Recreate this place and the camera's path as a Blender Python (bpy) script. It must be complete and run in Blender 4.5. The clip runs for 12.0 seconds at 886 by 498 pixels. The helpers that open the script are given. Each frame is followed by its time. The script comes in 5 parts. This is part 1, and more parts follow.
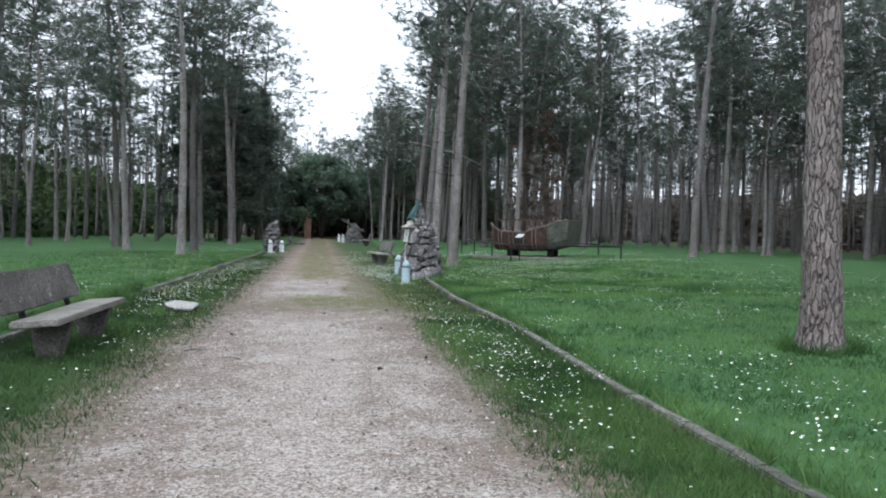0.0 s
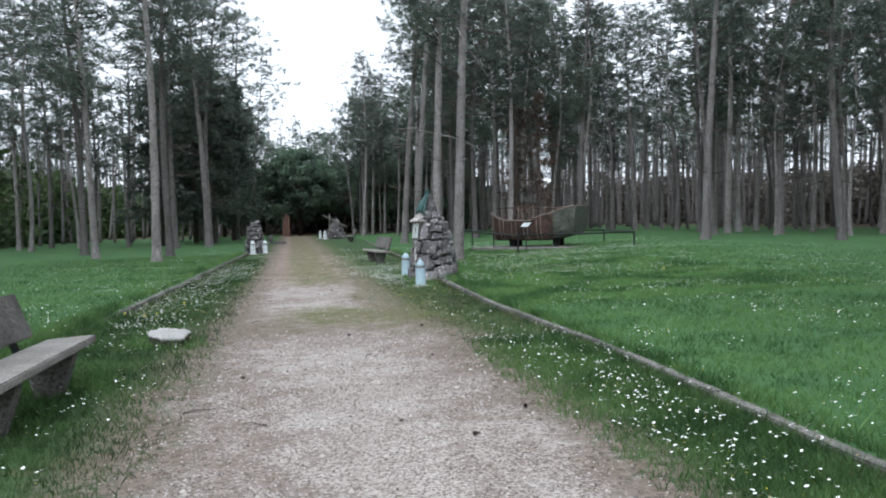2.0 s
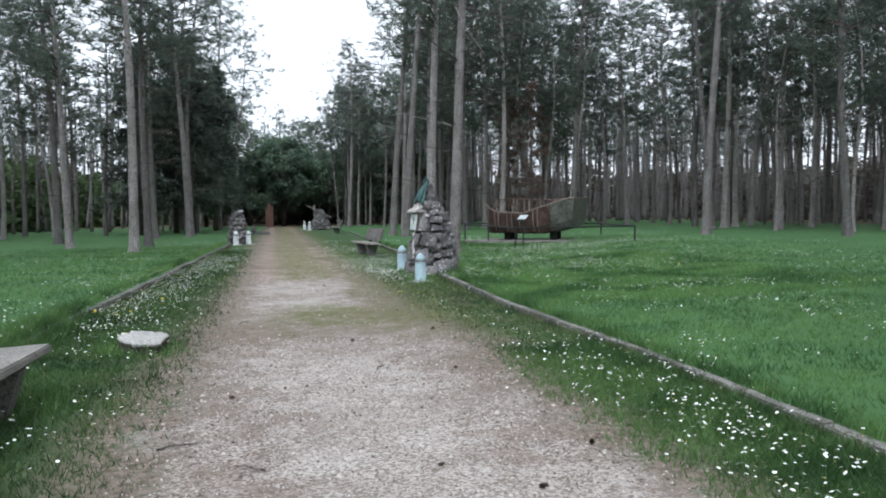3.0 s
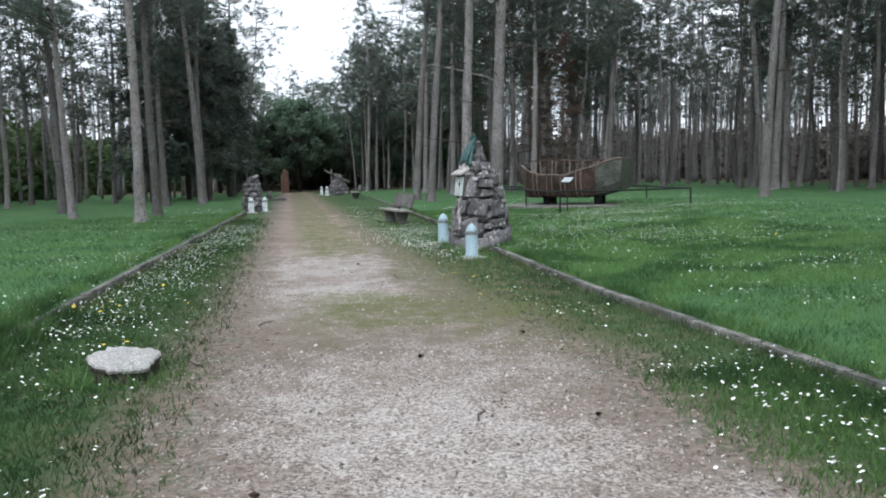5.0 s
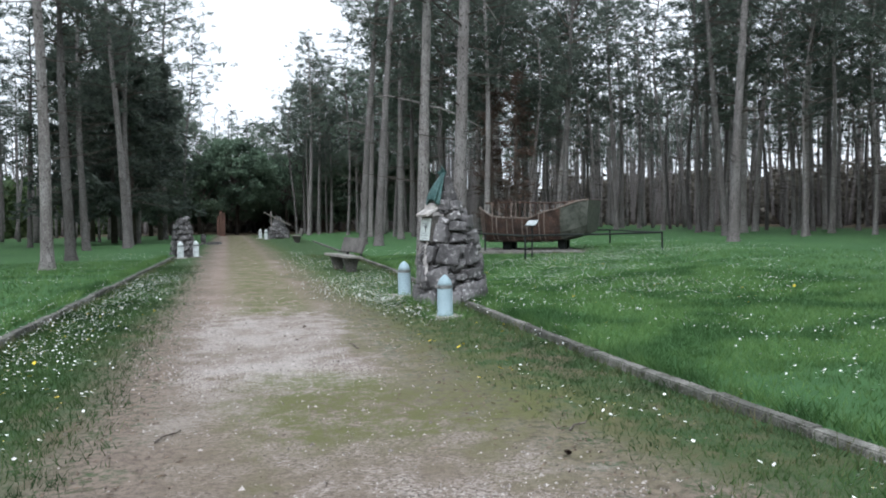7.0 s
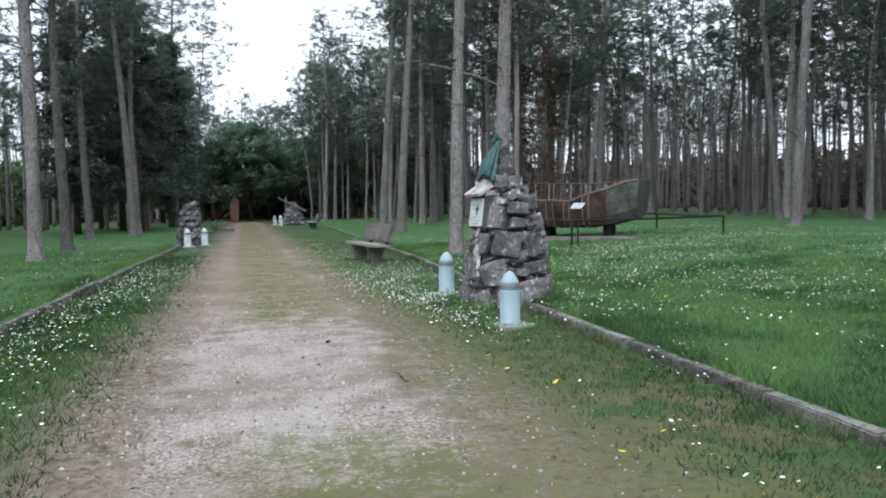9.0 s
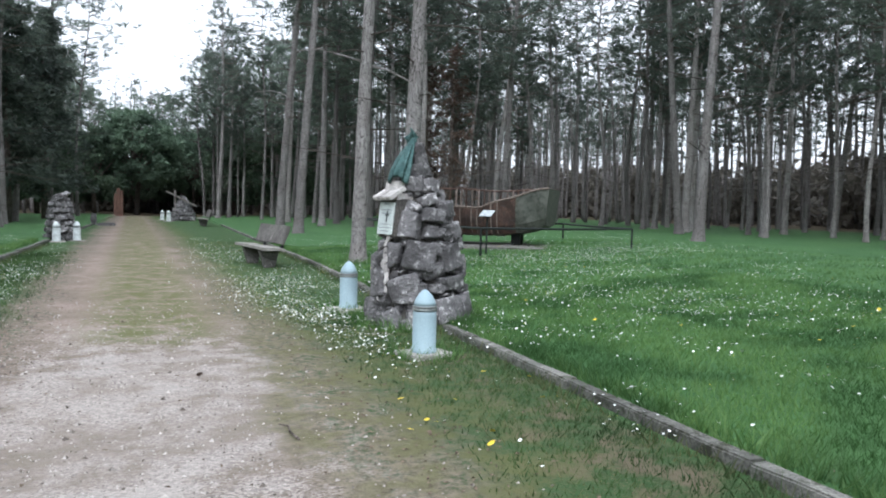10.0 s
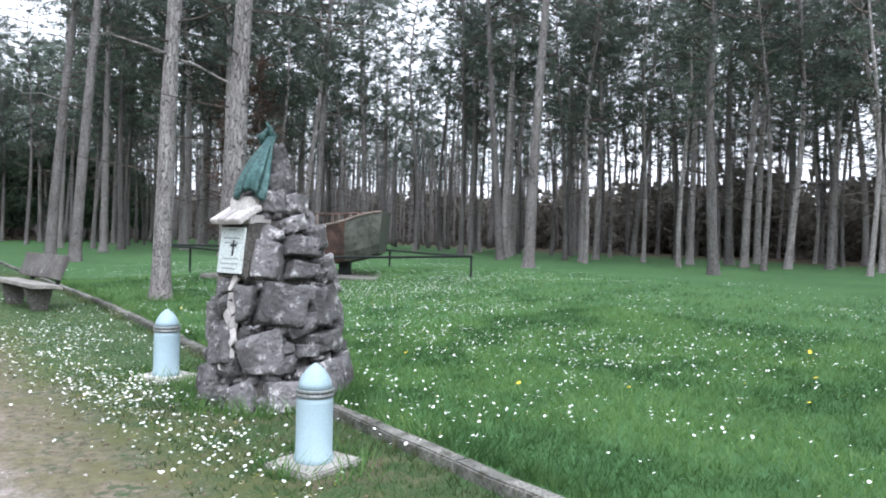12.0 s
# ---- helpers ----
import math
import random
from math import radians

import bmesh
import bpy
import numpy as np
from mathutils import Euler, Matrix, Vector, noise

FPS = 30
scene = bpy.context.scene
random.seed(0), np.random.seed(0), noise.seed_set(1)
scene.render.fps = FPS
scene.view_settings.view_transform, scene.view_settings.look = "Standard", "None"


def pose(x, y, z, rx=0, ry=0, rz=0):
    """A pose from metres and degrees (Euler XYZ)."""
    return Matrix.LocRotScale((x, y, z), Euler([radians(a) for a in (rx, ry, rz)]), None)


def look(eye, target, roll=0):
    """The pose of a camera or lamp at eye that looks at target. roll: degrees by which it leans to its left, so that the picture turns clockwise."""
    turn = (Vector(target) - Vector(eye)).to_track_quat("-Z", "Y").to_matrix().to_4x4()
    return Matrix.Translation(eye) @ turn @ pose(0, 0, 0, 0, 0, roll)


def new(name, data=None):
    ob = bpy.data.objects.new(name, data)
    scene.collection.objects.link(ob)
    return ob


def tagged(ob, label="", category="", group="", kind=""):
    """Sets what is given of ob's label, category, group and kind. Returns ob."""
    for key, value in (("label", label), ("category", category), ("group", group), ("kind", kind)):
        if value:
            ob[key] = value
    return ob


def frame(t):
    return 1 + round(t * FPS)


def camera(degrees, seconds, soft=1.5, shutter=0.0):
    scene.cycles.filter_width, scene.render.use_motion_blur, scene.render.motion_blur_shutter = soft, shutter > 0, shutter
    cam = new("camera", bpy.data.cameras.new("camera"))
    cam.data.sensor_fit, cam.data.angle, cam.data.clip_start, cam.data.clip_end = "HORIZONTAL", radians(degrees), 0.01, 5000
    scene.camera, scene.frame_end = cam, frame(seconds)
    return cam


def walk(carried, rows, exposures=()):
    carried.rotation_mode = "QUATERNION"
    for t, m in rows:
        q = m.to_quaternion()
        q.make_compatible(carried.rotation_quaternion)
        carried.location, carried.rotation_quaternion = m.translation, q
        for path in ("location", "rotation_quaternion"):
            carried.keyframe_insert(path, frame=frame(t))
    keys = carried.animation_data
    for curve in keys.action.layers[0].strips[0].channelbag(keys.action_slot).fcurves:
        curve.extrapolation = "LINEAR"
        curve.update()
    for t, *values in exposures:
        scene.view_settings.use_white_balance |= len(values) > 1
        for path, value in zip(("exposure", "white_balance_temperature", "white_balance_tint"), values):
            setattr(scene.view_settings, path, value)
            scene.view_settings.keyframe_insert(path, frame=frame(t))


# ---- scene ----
cam = camera(61.1, 12.0, soft=1.9)
PATH = [
    (0, (0.949, -0.947, 1.5), (1.129, 1.044, 1.446), 1.4),
    (0.5, (0.789, -0.279, 1.505), (1.008, 1.707, 1.418), 0.3),
    (1, (0.576, 0.377, 1.511), (0.876, 2.35, 1.393), -0.2),
    (1.5, (0.368, 1.02, 1.545), (0.345, 3.019, 1.471), -1.8),
    (2, (0.158, 1.635, 1.56), (0.404, 3.618, 1.481), -1.1),
    (2.5, (0.001, 2.336, 1.545), (0.268, 4.317, 1.466), -0.3),
    (3, (-0.098, 2.989, 1.523), (0.194, 4.965, 1.423), -0.5),
    (3.5, (-0.141, 3.633, 1.52), (0.193, 5.601, 1.393), -0.9),
    (5.5, (-0.497, 6.374, 1.504), (-0.26, 8.349, 1.298), -1.1),
    (6, (-0.457, 6.996, 1.452), (-0.02, 8.938, 1.255), -1.2),
    (6.5, (-0.482, 7.605, 1.485), (-0.053, 9.555, 1.364), -0.5),
    (8.5, (-0.513, 10.325, 1.396), (-0.177, 12.295, 1.337), -2.6),
    (9, (-0.513, 10.916, 1.405), (-0.143, 12.878, 1.285), -1.1),
    (9.5, (-0.397, 11.58, 1.418), (0.022, 13.531, 1.289), -0.0),
    (10, (-0.327, 12.218, 1.434), (0.304, 14.113, 1.321), 1.2),
    (10.5, (-0.262, 12.874, 1.437), (0.277, 14.796, 1.327), 2.2),
    (11, (-0.24, 13.544, 1.428), (0.328, 15.461, 1.353), 2.4),
    (11.5, (-0.156, 14.145, 1.435), (0.703, 15.951, 1.374), 1.9),
    (12, (-0.16, 14.795, 1.447), (0.955, 16.454, 1.41), 1.4),
]
walk(cam, [(t, look(eye, target, roll)) for t, eye, target, roll in PATH], exposures=[(0, 0.76, 5780, 8), (6.5, 0.78, 5850, 8), (8.5, 0.79, 5800, 8), (9.5, 0.87, 5800, 8), (12, 1.37, 5800, 12)])

# ---- light: a bright overcast sky ----
world = bpy.data.worlds.new("sky")
scene.world = world
world.use_nodes = True
wt = world.node_tree
sky = wt.nodes.new("ShaderNodeTexSky")
sky.sky_type, sky.sun_disc = "NISHITA", False
sky.sun_elevation, sky.sun_rotation = radians(52), radians(200)
sky.air_density, sky.dust_density, sky.ozone_density = 1.0, 6.0, 1.0
pale = wt.nodes.new("ShaderNodeHueSaturation")
pale.inputs["Saturation"].default_value = 0.12
wt.links.new(sky.outputs[0], pale.inputs["Color"])
cloud = wt.nodes.new("ShaderNodeMix")
cloud.data_type = "RGBA"
cloud.inputs[0].default_value = 0.75
cloud.inputs[7].default_value = (6.4, 6.5, 6.6, 1.0)
wt.links.new(pale.outputs[0], cloud.inputs[6])
wt.links.new(cloud.outputs[2], wt.nodes["Background"].inputs[0])
wt.nodes["Background"].inputs[1].default_value = 0.15
sun = new("sun", bpy.data.lights.new("sun", "SUN"))
sun.data.energy, sun.data.angle, sun.data.color = 1.3, radians(55), (1.0, 0.99, 0.98)
sun.matrix_basis = pose(0, 0, 40, 38, 0, -20)

# ---- materials ----
def mat(name, rough=0.8, metal=0.0):
    m = bpy.data.materials.new(name)
    m.use_nodes = True
    b = m.node_tree.nodes["Principled BSDF"]
    b.inputs["Roughness"].default_value, b.inputs["Metallic"].default_value = rough, metal
    b.inputs["Specular IOR Level"].default_value = 0.3
    return m, m.node_tree, b


def nd(nt, kind, ins=None, out=0, **props):
    n = nt.nodes.new("ShaderNode" + kind)
    for k, v in props.items():
        setattr_plain(n, k, v)
    for k, v in (ins or {}).items():
        if isinstance(v, bpy.types.NodeSocket):
            nt.links.new(v, n.inputs[k])
        else:
            n.inputs[k].default_value = v
    return n.outputs[out]


def setattr_plain(n, k, v):
    if k == "op":
        n.operation = v
    elif k == "clamp":
        n.use_clamp = v
    elif k == "feature":
        n.feature = v
    elif k == "interp":
        n.interpolation_type = v


def mth(nt, op, a, b=0.0):
    return nd(nt, "Math", {0: a, 1: b}, op=op)


def ramp01(nt, v, lo, hi):
    """0 at lo, 1 at hi, smooth between; lo may be above hi."""
    if lo > hi:
        return mth(nt, "SUBTRACT", 1.0, ramp01(nt, v, hi, lo))
    return nd(nt, "MapRange", {"Value": v, "From Min": lo, "From Max": hi, "To Min": 0.0, "To Max": 1.0}, interp="SMOOTHSTEP")


def mix(nt, f, a, b):
    n = nt.nodes.new("ShaderNodeMix")
    n.data_type = "RGBA"
    for i, v in ((0, f), (6, a), (7, b)):
        if isinstance(v, bpy.types.NodeSocket):
            nt.links.new(v, n.inputs[i])
        elif i == 0:
            n.inputs[i].default_value = v
        else:
            n.inputs[i].default_value = (*v, 1.0)
    return n.outputs[2]


def noise_of(nt, vec, scale, detail=4.0, rough=0.55):
    return nd(nt, "TexNoise", {"Vector": vec, "Scale": scale, "Detail": detail, "Roughness": rough})


def place(nt):
    return nd(nt, "NewGeometry", out=0)


def local(nt):
    return nd(nt, "TexCoord", out=3)


def bump(nt, b, height, strength=0.5, dist=0.01):
    nt.links.new(nd(nt, "Bump", {"Height": height, "Strength": strength, "Distance": dist}), b.inputs["Normal"])


def grainy(name, c1, c2, scale, rough=0.85, metal=0.0, fine=60.0, bumpd=0.004, spot=None, own=True, vary=0.25):
    """A surface of two colours at a large scale, grain at a fine one, each object a little lighter or darker."""
    m, nt, b = mat(name, rough, metal)
    v = local(nt) if own else place(nt)
    big = noise_of(nt, v, scale, 5.0)
    small = noise_of(nt, v, fine, 3.0, 0.7)
    col = mix(nt, ramp01(nt, big, 0.35, 0.65), c1, c2)
    col = mix(nt, ramp01(nt, small, 0.62, 0.3), col, tuple(x * 0.55 for x in c1))
    if spot:
        col = mix(nt, ramp01(nt, noise_of(nt, v, scale * 2.3, 6.0, 0.7), spot[3], spot[3] + 0.1), col, spot[:3])
    rnd = nd(nt, "ObjectInfo", out=5)
    g = mth(nt, "ADD", mth(nt, "MULTIPLY", rnd, 2 * vary), 1.0 - vary)
    hs = nd(nt, "HueSaturation", {"Color": col, "Value": g})
    nt.links.new(hs, b.inputs["Base Color"])
    bump(nt, b, mth(nt, "ADD", mth(nt, "MULTIPLY", small, 0.4), big), 0.7, bumpd)
    return m


def bark_material(name, c1, c2, dark, plate=21.0, gap=0.075, deep=0.02):
    m, nt, b = mat(name, 0.95)
    v = place(nt)
    st = nd(nt, "Mapping", {"Vector": v, "Scale": (1.0, 1.0, 0.2)})
    warp = nd(nt, "VectorMath", {0: st, 1: nd(nt, "VectorMath", {0: nd(nt, "TexNoise", {"Vector": v, "Scale": 7.0}, out=1), 1: (0.1, 0.1, 0.05)}, op="MULTIPLY")}, op="ADD")
    crack = nd(nt, "TexVoronoi", {"Vector": warp, "Scale": plate}, feature="DISTANCE_TO_EDGE")
    plates = nd(nt, "TexVoronoi", {"Vector": warp, "Scale": plate}, out=1)
    fine = noise_of(nt, nd(nt, "Mapping", {"Vector": v, "Scale": (1.0, 1.0, 0.4)}), 38.0, 4.0, 0.7)
    crack = mth(nt, "ADD", crack, mth(nt, "MULTIPLY", mth(nt, "SUBTRACT", fine, 0.5), 0.34))
    big = noise_of(nt, v, 1.1, 3.0)
    col = mix(nt, ramp01(nt, big, 0.35, 0.65), c1, c2)
    tone = nd(nt, "SeparateColor", {0: plates})
    col = mix(nt, mth(nt, "MULTIPLY", tone, 0.55), col, tuple(x * 0.6 for x in c2))
    col = mix(nt, ramp01(nt, fine, 0.5, 0.75), col, tuple(min(1, x * 1.35) for x in c1))
    col = mix(nt, ramp01(nt, crack, gap, -0.03), col, dark)
    rnd = nd(nt, "ObjectInfo", out=5)
    g = mth(nt, "ADD", mth(nt, "MULTIPLY", rnd, 0.75), 0.5)
    nt.links.new(nd(nt, "HueSaturation", {"Color": col, "Value": g}), b.inputs["Base Color"])
    h = mth(nt, "ADD", ramp01(nt, crack, 0.0, 0.12), mth(nt, "MULTIPLY", fine, 0.5))
    bump(nt, b, h, 1.0, deep)
    return m


def leaf_material(name, c1, c2, scale=0.6):
    m, nt, b = mat(name, 0.6)
    isl = nd(nt, "NewGeometry", out=8)
    big = noise_of(nt, place(nt), scale, 2.0)
    col = mix(nt, isl, c1, c2)
    col = mix(nt, ramp01(nt, big, 0.4, 0.65), col, tuple(x * 0.6 for x in c1))
    rnd = nd(nt, "ObjectInfo", out=5)
    g = mth(nt, "ADD", mth(nt, "MULTIPLY", rnd, 0.5), 0.75)
    col = nd(nt, "HueSaturation", {"Color": col, "Value": g})
    nt.links.new(col, b.inputs["Base Color"])
    t = nd(nt, "BsdfTranslucent", {"Color": col})
    mx = nd(nt, "MixShader", {0: 0.4, 1: b.outputs[0], 2: t})
    nt.links.new(mx, nt.nodes["Material Output"].inputs[0])
    return m


def leaf_free(name, c1, c2):
    """Stone chips, each of its own shade."""
    m, nt, b = mat(name, 0.95)
    isl = nd(nt, "NewGeometry", out=8)
    fine = noise_of(nt, place(nt), 160.0, 2.0)
    col = mix(nt, isl, c1, c2)
    nt.links.new(mix(nt, mth(nt, "MULTIPLY", fine, 0.4), col, c1), b.inputs["Base Color"])
    return m


def rock_material():
    """Grey limestone: dark weathered skin, pale lichen, pits and cracks."""
    m, nt, b = mat("cairn_rock", 0.92)
    p = place(nt)
    big = noise_of(nt, p, 3.2, 5.0, 0.6)
    mid = noise_of(nt, p, 11.0, 6.0, 0.7)
    fine = noise_of(nt, p, 45.0, 4.0, 0.75)
    pit = nd(nt, "TexVoronoi", {"Vector": p, "Scale": 26.0}, out=0)
    col = mix(nt, ramp01(nt, big, 0.36, 0.62), (0.078, 0.073, 0.074), (0.17, 0.162, 0.163))
    col = mix(nt, ramp01(nt, mid, 0.5, 0.68), col, (0.27, 0.258, 0.258))
    col = mix(nt, ramp01(nt, mth(nt, "ADD", mid, mth(nt, "MULTIPLY", big, 0.5)), 0.82, 0.93), col, (0.5, 0.48, 0.475))
    col = mix(nt, ramp01(nt, fine, 0.42, 0.28), col, (0.04, 0.037, 0.035))
    col = mix(nt, ramp01(nt, pit, 0.16, 0.05), col, (0.05, 0.046, 0.044))
    g = mth(nt, "ADD", mth(nt, "MULTIPLY", nd(nt, "ObjectInfo", out=5), 0.6), 0.7)
    nt.links.new(nd(nt, "HueSaturation", {"Color": col, "Value": g}), b.inputs["Base Color"])
    bump(nt, b, mth(nt, "ADD", mth(nt, "MULTIPLY", fine, 0.35), mth(nt, "ADD", mid, mth(nt, "MULTIPLY", pit, 0.4))), 1.0, 0.035)
    return m


# the line of the gravel way and of both kerbs
def kerb_left(y):
    return -3.0 - 0.045 * y


def kerb_right(y):
    return 3.38 - 0.036 * y - 0.27 * ease(y, 9.5, 15.5) + 0.25 * ease(y, 20.0, 30.0) + 0.13 * (1.0 - ease(y, 0.5, 6.5))


def ease(v, lo, hi):
    s = min(1.0, max(0.0, (v - lo) / (hi - lo)))
    return s * s * (3 - 2 * s)


def ground_material():
    m, nt, b = mat("ground", 0.95)
    p = place(nt)
    sx = nt.nodes.new("ShaderNodeSeparateXYZ")
    nt.links.new(p, sx.inputs[0])
    x, y = sx.outputs[0], sx.outputs[1]
    n1 = mth(nt, "SUBTRACT", noise_of(nt, p, 0.55, 3.0), 0.5)
    n2 = mth(nt, "SUBTRACT", noise_of(nt, p, 2.6, 5.0, 0.65), 0.5)
    n3 = noise_of(nt, p, 14.0, 4.0, 0.7)
    n4 = noise_of(nt, p, 70.0, 3.0, 0.7)
    px = mth(nt, "SUBTRACT", x, mth(nt, "ADD", mth(nt, "MULTIPLY", y, -0.073), 0.8))
    narrow = mth(nt, "MULTIPLY", mth(nt, "MULTIPLY", ramp01(nt, y, 11.0, 15.5), ramp01(nt, px, -0.2, 0.4)), 0.5)
    narrow = mth(nt, "ADD", narrow, mth(nt, "MULTIPLY", mth(nt, "MULTIPLY", ramp01(nt, y, 11.0, 14.0), ramp01(nt, px, 0.2, -0.4)), 0.14))
    wob = mth(nt, "ADD", mth(nt, "MULTIPLY", n1, 1.0), mth(nt, "MULTIPLY", n2, 1.1))
    apx = mth(nt, "ADD", mth(nt, "ADD", mth(nt, "ABSOLUTE", px), narrow), wob)
    gravel = ramp01(nt, apx, 1.6, 1.05)
    soil = ramp01(nt, apx, 2.3, 1.6)
    # lawn and verge
    lawn = mix(nt, ramp01(nt, n1, -0.18, 0.18), (0.038, 0.096, 0.03), (0.06, 0.128, 0.038))
    lawn = mix(nt, ramp01(nt, n2, 0.02, 0.25), lawn, (0.065, 0.125, 0.045))
    lawn = mix(nt, ramp01(nt, n3, 0.55, 0.8), lawn, (0.025, 0.065, 0.022))
    lawn = mix(nt, ramp01(nt, n4, 0.45, 0.7), lawn, (0.062, 0.15, 0.052))
    lawn = mix(nt, ramp01(nt, n4, 0.45, 0.25), lawn, (0.018, 0.05, 0.018))
    kr = mth(nt, "ADD", mth(nt, "MULTIPLY", y, -0.036), 3.38)
    kr = mth(nt, "ADD", kr, mth(nt, "MULTIPLY", ramp01(nt, y, 9.5, 15.5), -0.27))
    kr = mth(nt, "ADD", kr, mth(nt, "MULTIPLY", ramp01(nt, y, 20.0, 30.0), 0.25))
    kl = mth(nt, "ADD", mth(nt, "MULTIPLY", y, -0.045), -3.0)
    inside = mth(nt, "MULTIPLY", ramp01(nt, mth(nt, "SUBTRACT", kr, x), -0.1, 0.2), ramp01(nt, mth(nt, "SUBTRACT", x, kl), -0.1, 0.2))
    verge = mix(nt, ramp01(nt, n2, -0.12, 0.2), (0.033, 0.074, 0.022), (0.085, 0.083, 0.04))
    verge = mix(nt, ramp01(nt, n3, 0.48, 0.66), verge, (0.026, 0.05, 0.015))
    verge = mix(nt, mth(nt, "MULTIPLY", ramp01(nt, mth(nt, "ADD", n1, n2), -0.02, 0.2), 0.75), verge, (0.13, 0.1, 0.07))
    verge = mix(nt, ramp01(nt, n4, 0.52, 0.68), verge, (0.11, 0.1, 0.055))
    verge = mix(nt, ramp01(nt, n4, 0.42, 0.28), verge, (0.016, 0.028, 0.01))
    # the verges are lush beside the near kerbs, worn and mossy farther on
    lush_r = mth(nt, "MULTIPLY", ramp01(nt, mth(nt, "ADD", y, mth(nt, "MULTIPLY", n1, 6.0)), 12.5, 8.0), ramp01(nt, mth(nt, "ADD", px, wob), 1.5, 2.1))
    lush_l = ramp01(nt, mth(nt, "ADD", px, wob), -1.7, -2.5)
    lush = mth(nt, "MAXIMUM", lush_r, mth(nt, "MAXIMUM", lush_l, ramp01(nt, y, 19.0, 23.0)))
    turf = mix(nt, ramp01(nt, n3, 0.4, 0.65), (0.028, 0.068, 0.021), (0.052, 0.096, 0.03))
    turf = mix(nt, ramp01(nt, n4, 0.45, 0.28), turf, (0.018, 0.04, 0.014))
    verge = mix(nt, mth(nt, "MULTIPLY", lush, 0.85), verge, turf)
    col = mix(nt, inside, lawn, verge)
    earth = mix(nt, ramp01(nt, mth(nt, "ADD", n3, mth(nt, "MULTIPLY", n4, 0.6)), 0.55, 1.0), (0.085, 0.066, 0.052), (0.22, 0.175, 0.14))
    col = mix(nt, mth(nt, "MULTIPLY", soil, ramp01(nt, mth(nt, "ADD", n3, n2), 0.22, 0.52)), col, earth)
    # crushed stone: small chips, pale and pinkish
    chips = nd(nt, "TexVoronoi", {"Vector": p, "Scale": 62.0}, out=1)
    chip = nd(nt, "SeparateColor", {0: chips})
    stone = mix(nt, chip, (0.08, 0.062, 0.05), (0.46, 0.4, 0.355))
    stone = mix(nt, mth(nt, "MULTIPLY", ramp01(nt, mth(nt, "ADD", n2, n1), -0.16, 0.2), 0.66), stone, mix(nt, n3, (0.1, 0.072, 0.054), (0.23, 0.175, 0.14)))
    stone = mix(nt, ramp01(nt, n4, 0.42, 0.3), stone, (0.05, 0.04, 0.034))
    stone = mix(nt, mth(nt, "MULTIPLY", ramp01(nt, mth(nt, "ADD", n1, mth(nt, "MULTIPLY", n2, 0.5)), -0.05, -0.2), 0.4), stone, (0.42, 0.385, 0.355))
    stone = mix(nt, mth(nt, "MULTIPLY", ramp01(nt, mth(nt, "ADD", n1, mth(nt, "MULTIPLY", n2, 0.8)), 0.14, 0.3), 0.45), stone, (0.1, 0.105, 0.04))
    track = mix(nt, n3, (0.17, 0.125, 0.097), (0.29, 0.23, 0.19))
    stone = mix(nt, mth(nt, "MULTIPLY", ramp01(nt, y, 19.5, 22.0), 0.8), stone, track)
    patch = mth(nt, "ADD", nd(nt, "VectorMath", {0: nd(nt, "VectorMath", {0: nd(nt, "VectorMath", {0: p, 1: (-0.7, 17.8, 0)}, op="SUBTRACT"), 1: (0.72, 0.42, 0)}, op="MULTIPLY")}, out=1, op="LENGTH"), mth(nt, "MULTIPLY", n2, 0.9))
    pale_patch = ramp01(nt, patch, 1.15, 0.7)
    stone = mix(nt, mth(nt, "MULTIPLY", pale_patch, 0.45), stone, (0.36, 0.32, 0.295))
    dirt = mth(nt, "MULTIPLY", ramp01(nt, mth(nt, "ADD", n2, mth(nt, "MULTIPLY", n1, 0.6)), -0.06, 0.14), ramp01(nt, y, 10.5, 13.5))
    stone = mix(nt, mth(nt, "MULTIPLY", dirt, 0.42), stone, mix(nt, n3, (0.075, 0.06, 0.04), (0.19, 0.15, 0.105)))
    # near gravel paler towards the middle of the way
    pale_mid = mth(nt, "MULTIPLY", ramp01(nt, mth(nt, "ADD", mth(nt, "ABSOLUTE", px), mth(nt, "MULTIPLY", n2, 2.2)), 1.0, 0.1), ramp01(nt, y, 13.0, 9.0))
    stone = mix(nt, mth(nt, "MULTIPLY", pale_mid, 0.45), stone, mix(nt, chip, (0.2, 0.17, 0.15), (0.6, 0.55, 0.51)))
    thin = mth(nt, "MULTIPLY", ramp01(nt, mth(nt, "ABSOLUTE", mth(nt, "SUBTRACT", mth(nt, "ADD", y, mth(nt, "MULTIPLY", n2, 2.0)), 13.6)), 2.0, 0.7), 0.5)
    stone = mix(nt, thin, stone, mix(nt, n3, (0.085, 0.066, 0.042), (0.2, 0.165, 0.12)))
    col = mix(nt, gravel, col, stone)
    # moss and thin grass: across the way twice, then between the wheel tracks
    wy = mth(nt, "ADD", mth(nt, "ADD", y, mth(nt, "MULTIPLY", n1, 3.0)), mth(nt, "MULTIPLY", n2, 1.5))
    band = mth(nt, "MULTIPLY", ramp01(nt, mth(nt, "ABSOLUTE", mth(nt, "SUBTRACT", wy, 14.2)), 1.5, 0.5), ramp01(nt, mth(nt, "ADD", px, mth(nt, "MULTIPLY", n2, 1.2)), -0.9, -0.2))
    strip = mth(nt, "MULTIPLY", ramp01(nt, wy, 19.6, 20.8), ramp01(nt, mth(nt, "ADD", mth(nt, "ABSOLUTE", px), mth(nt, "MULTIPLY", n2, 1.5)), 0.95, 0.5))
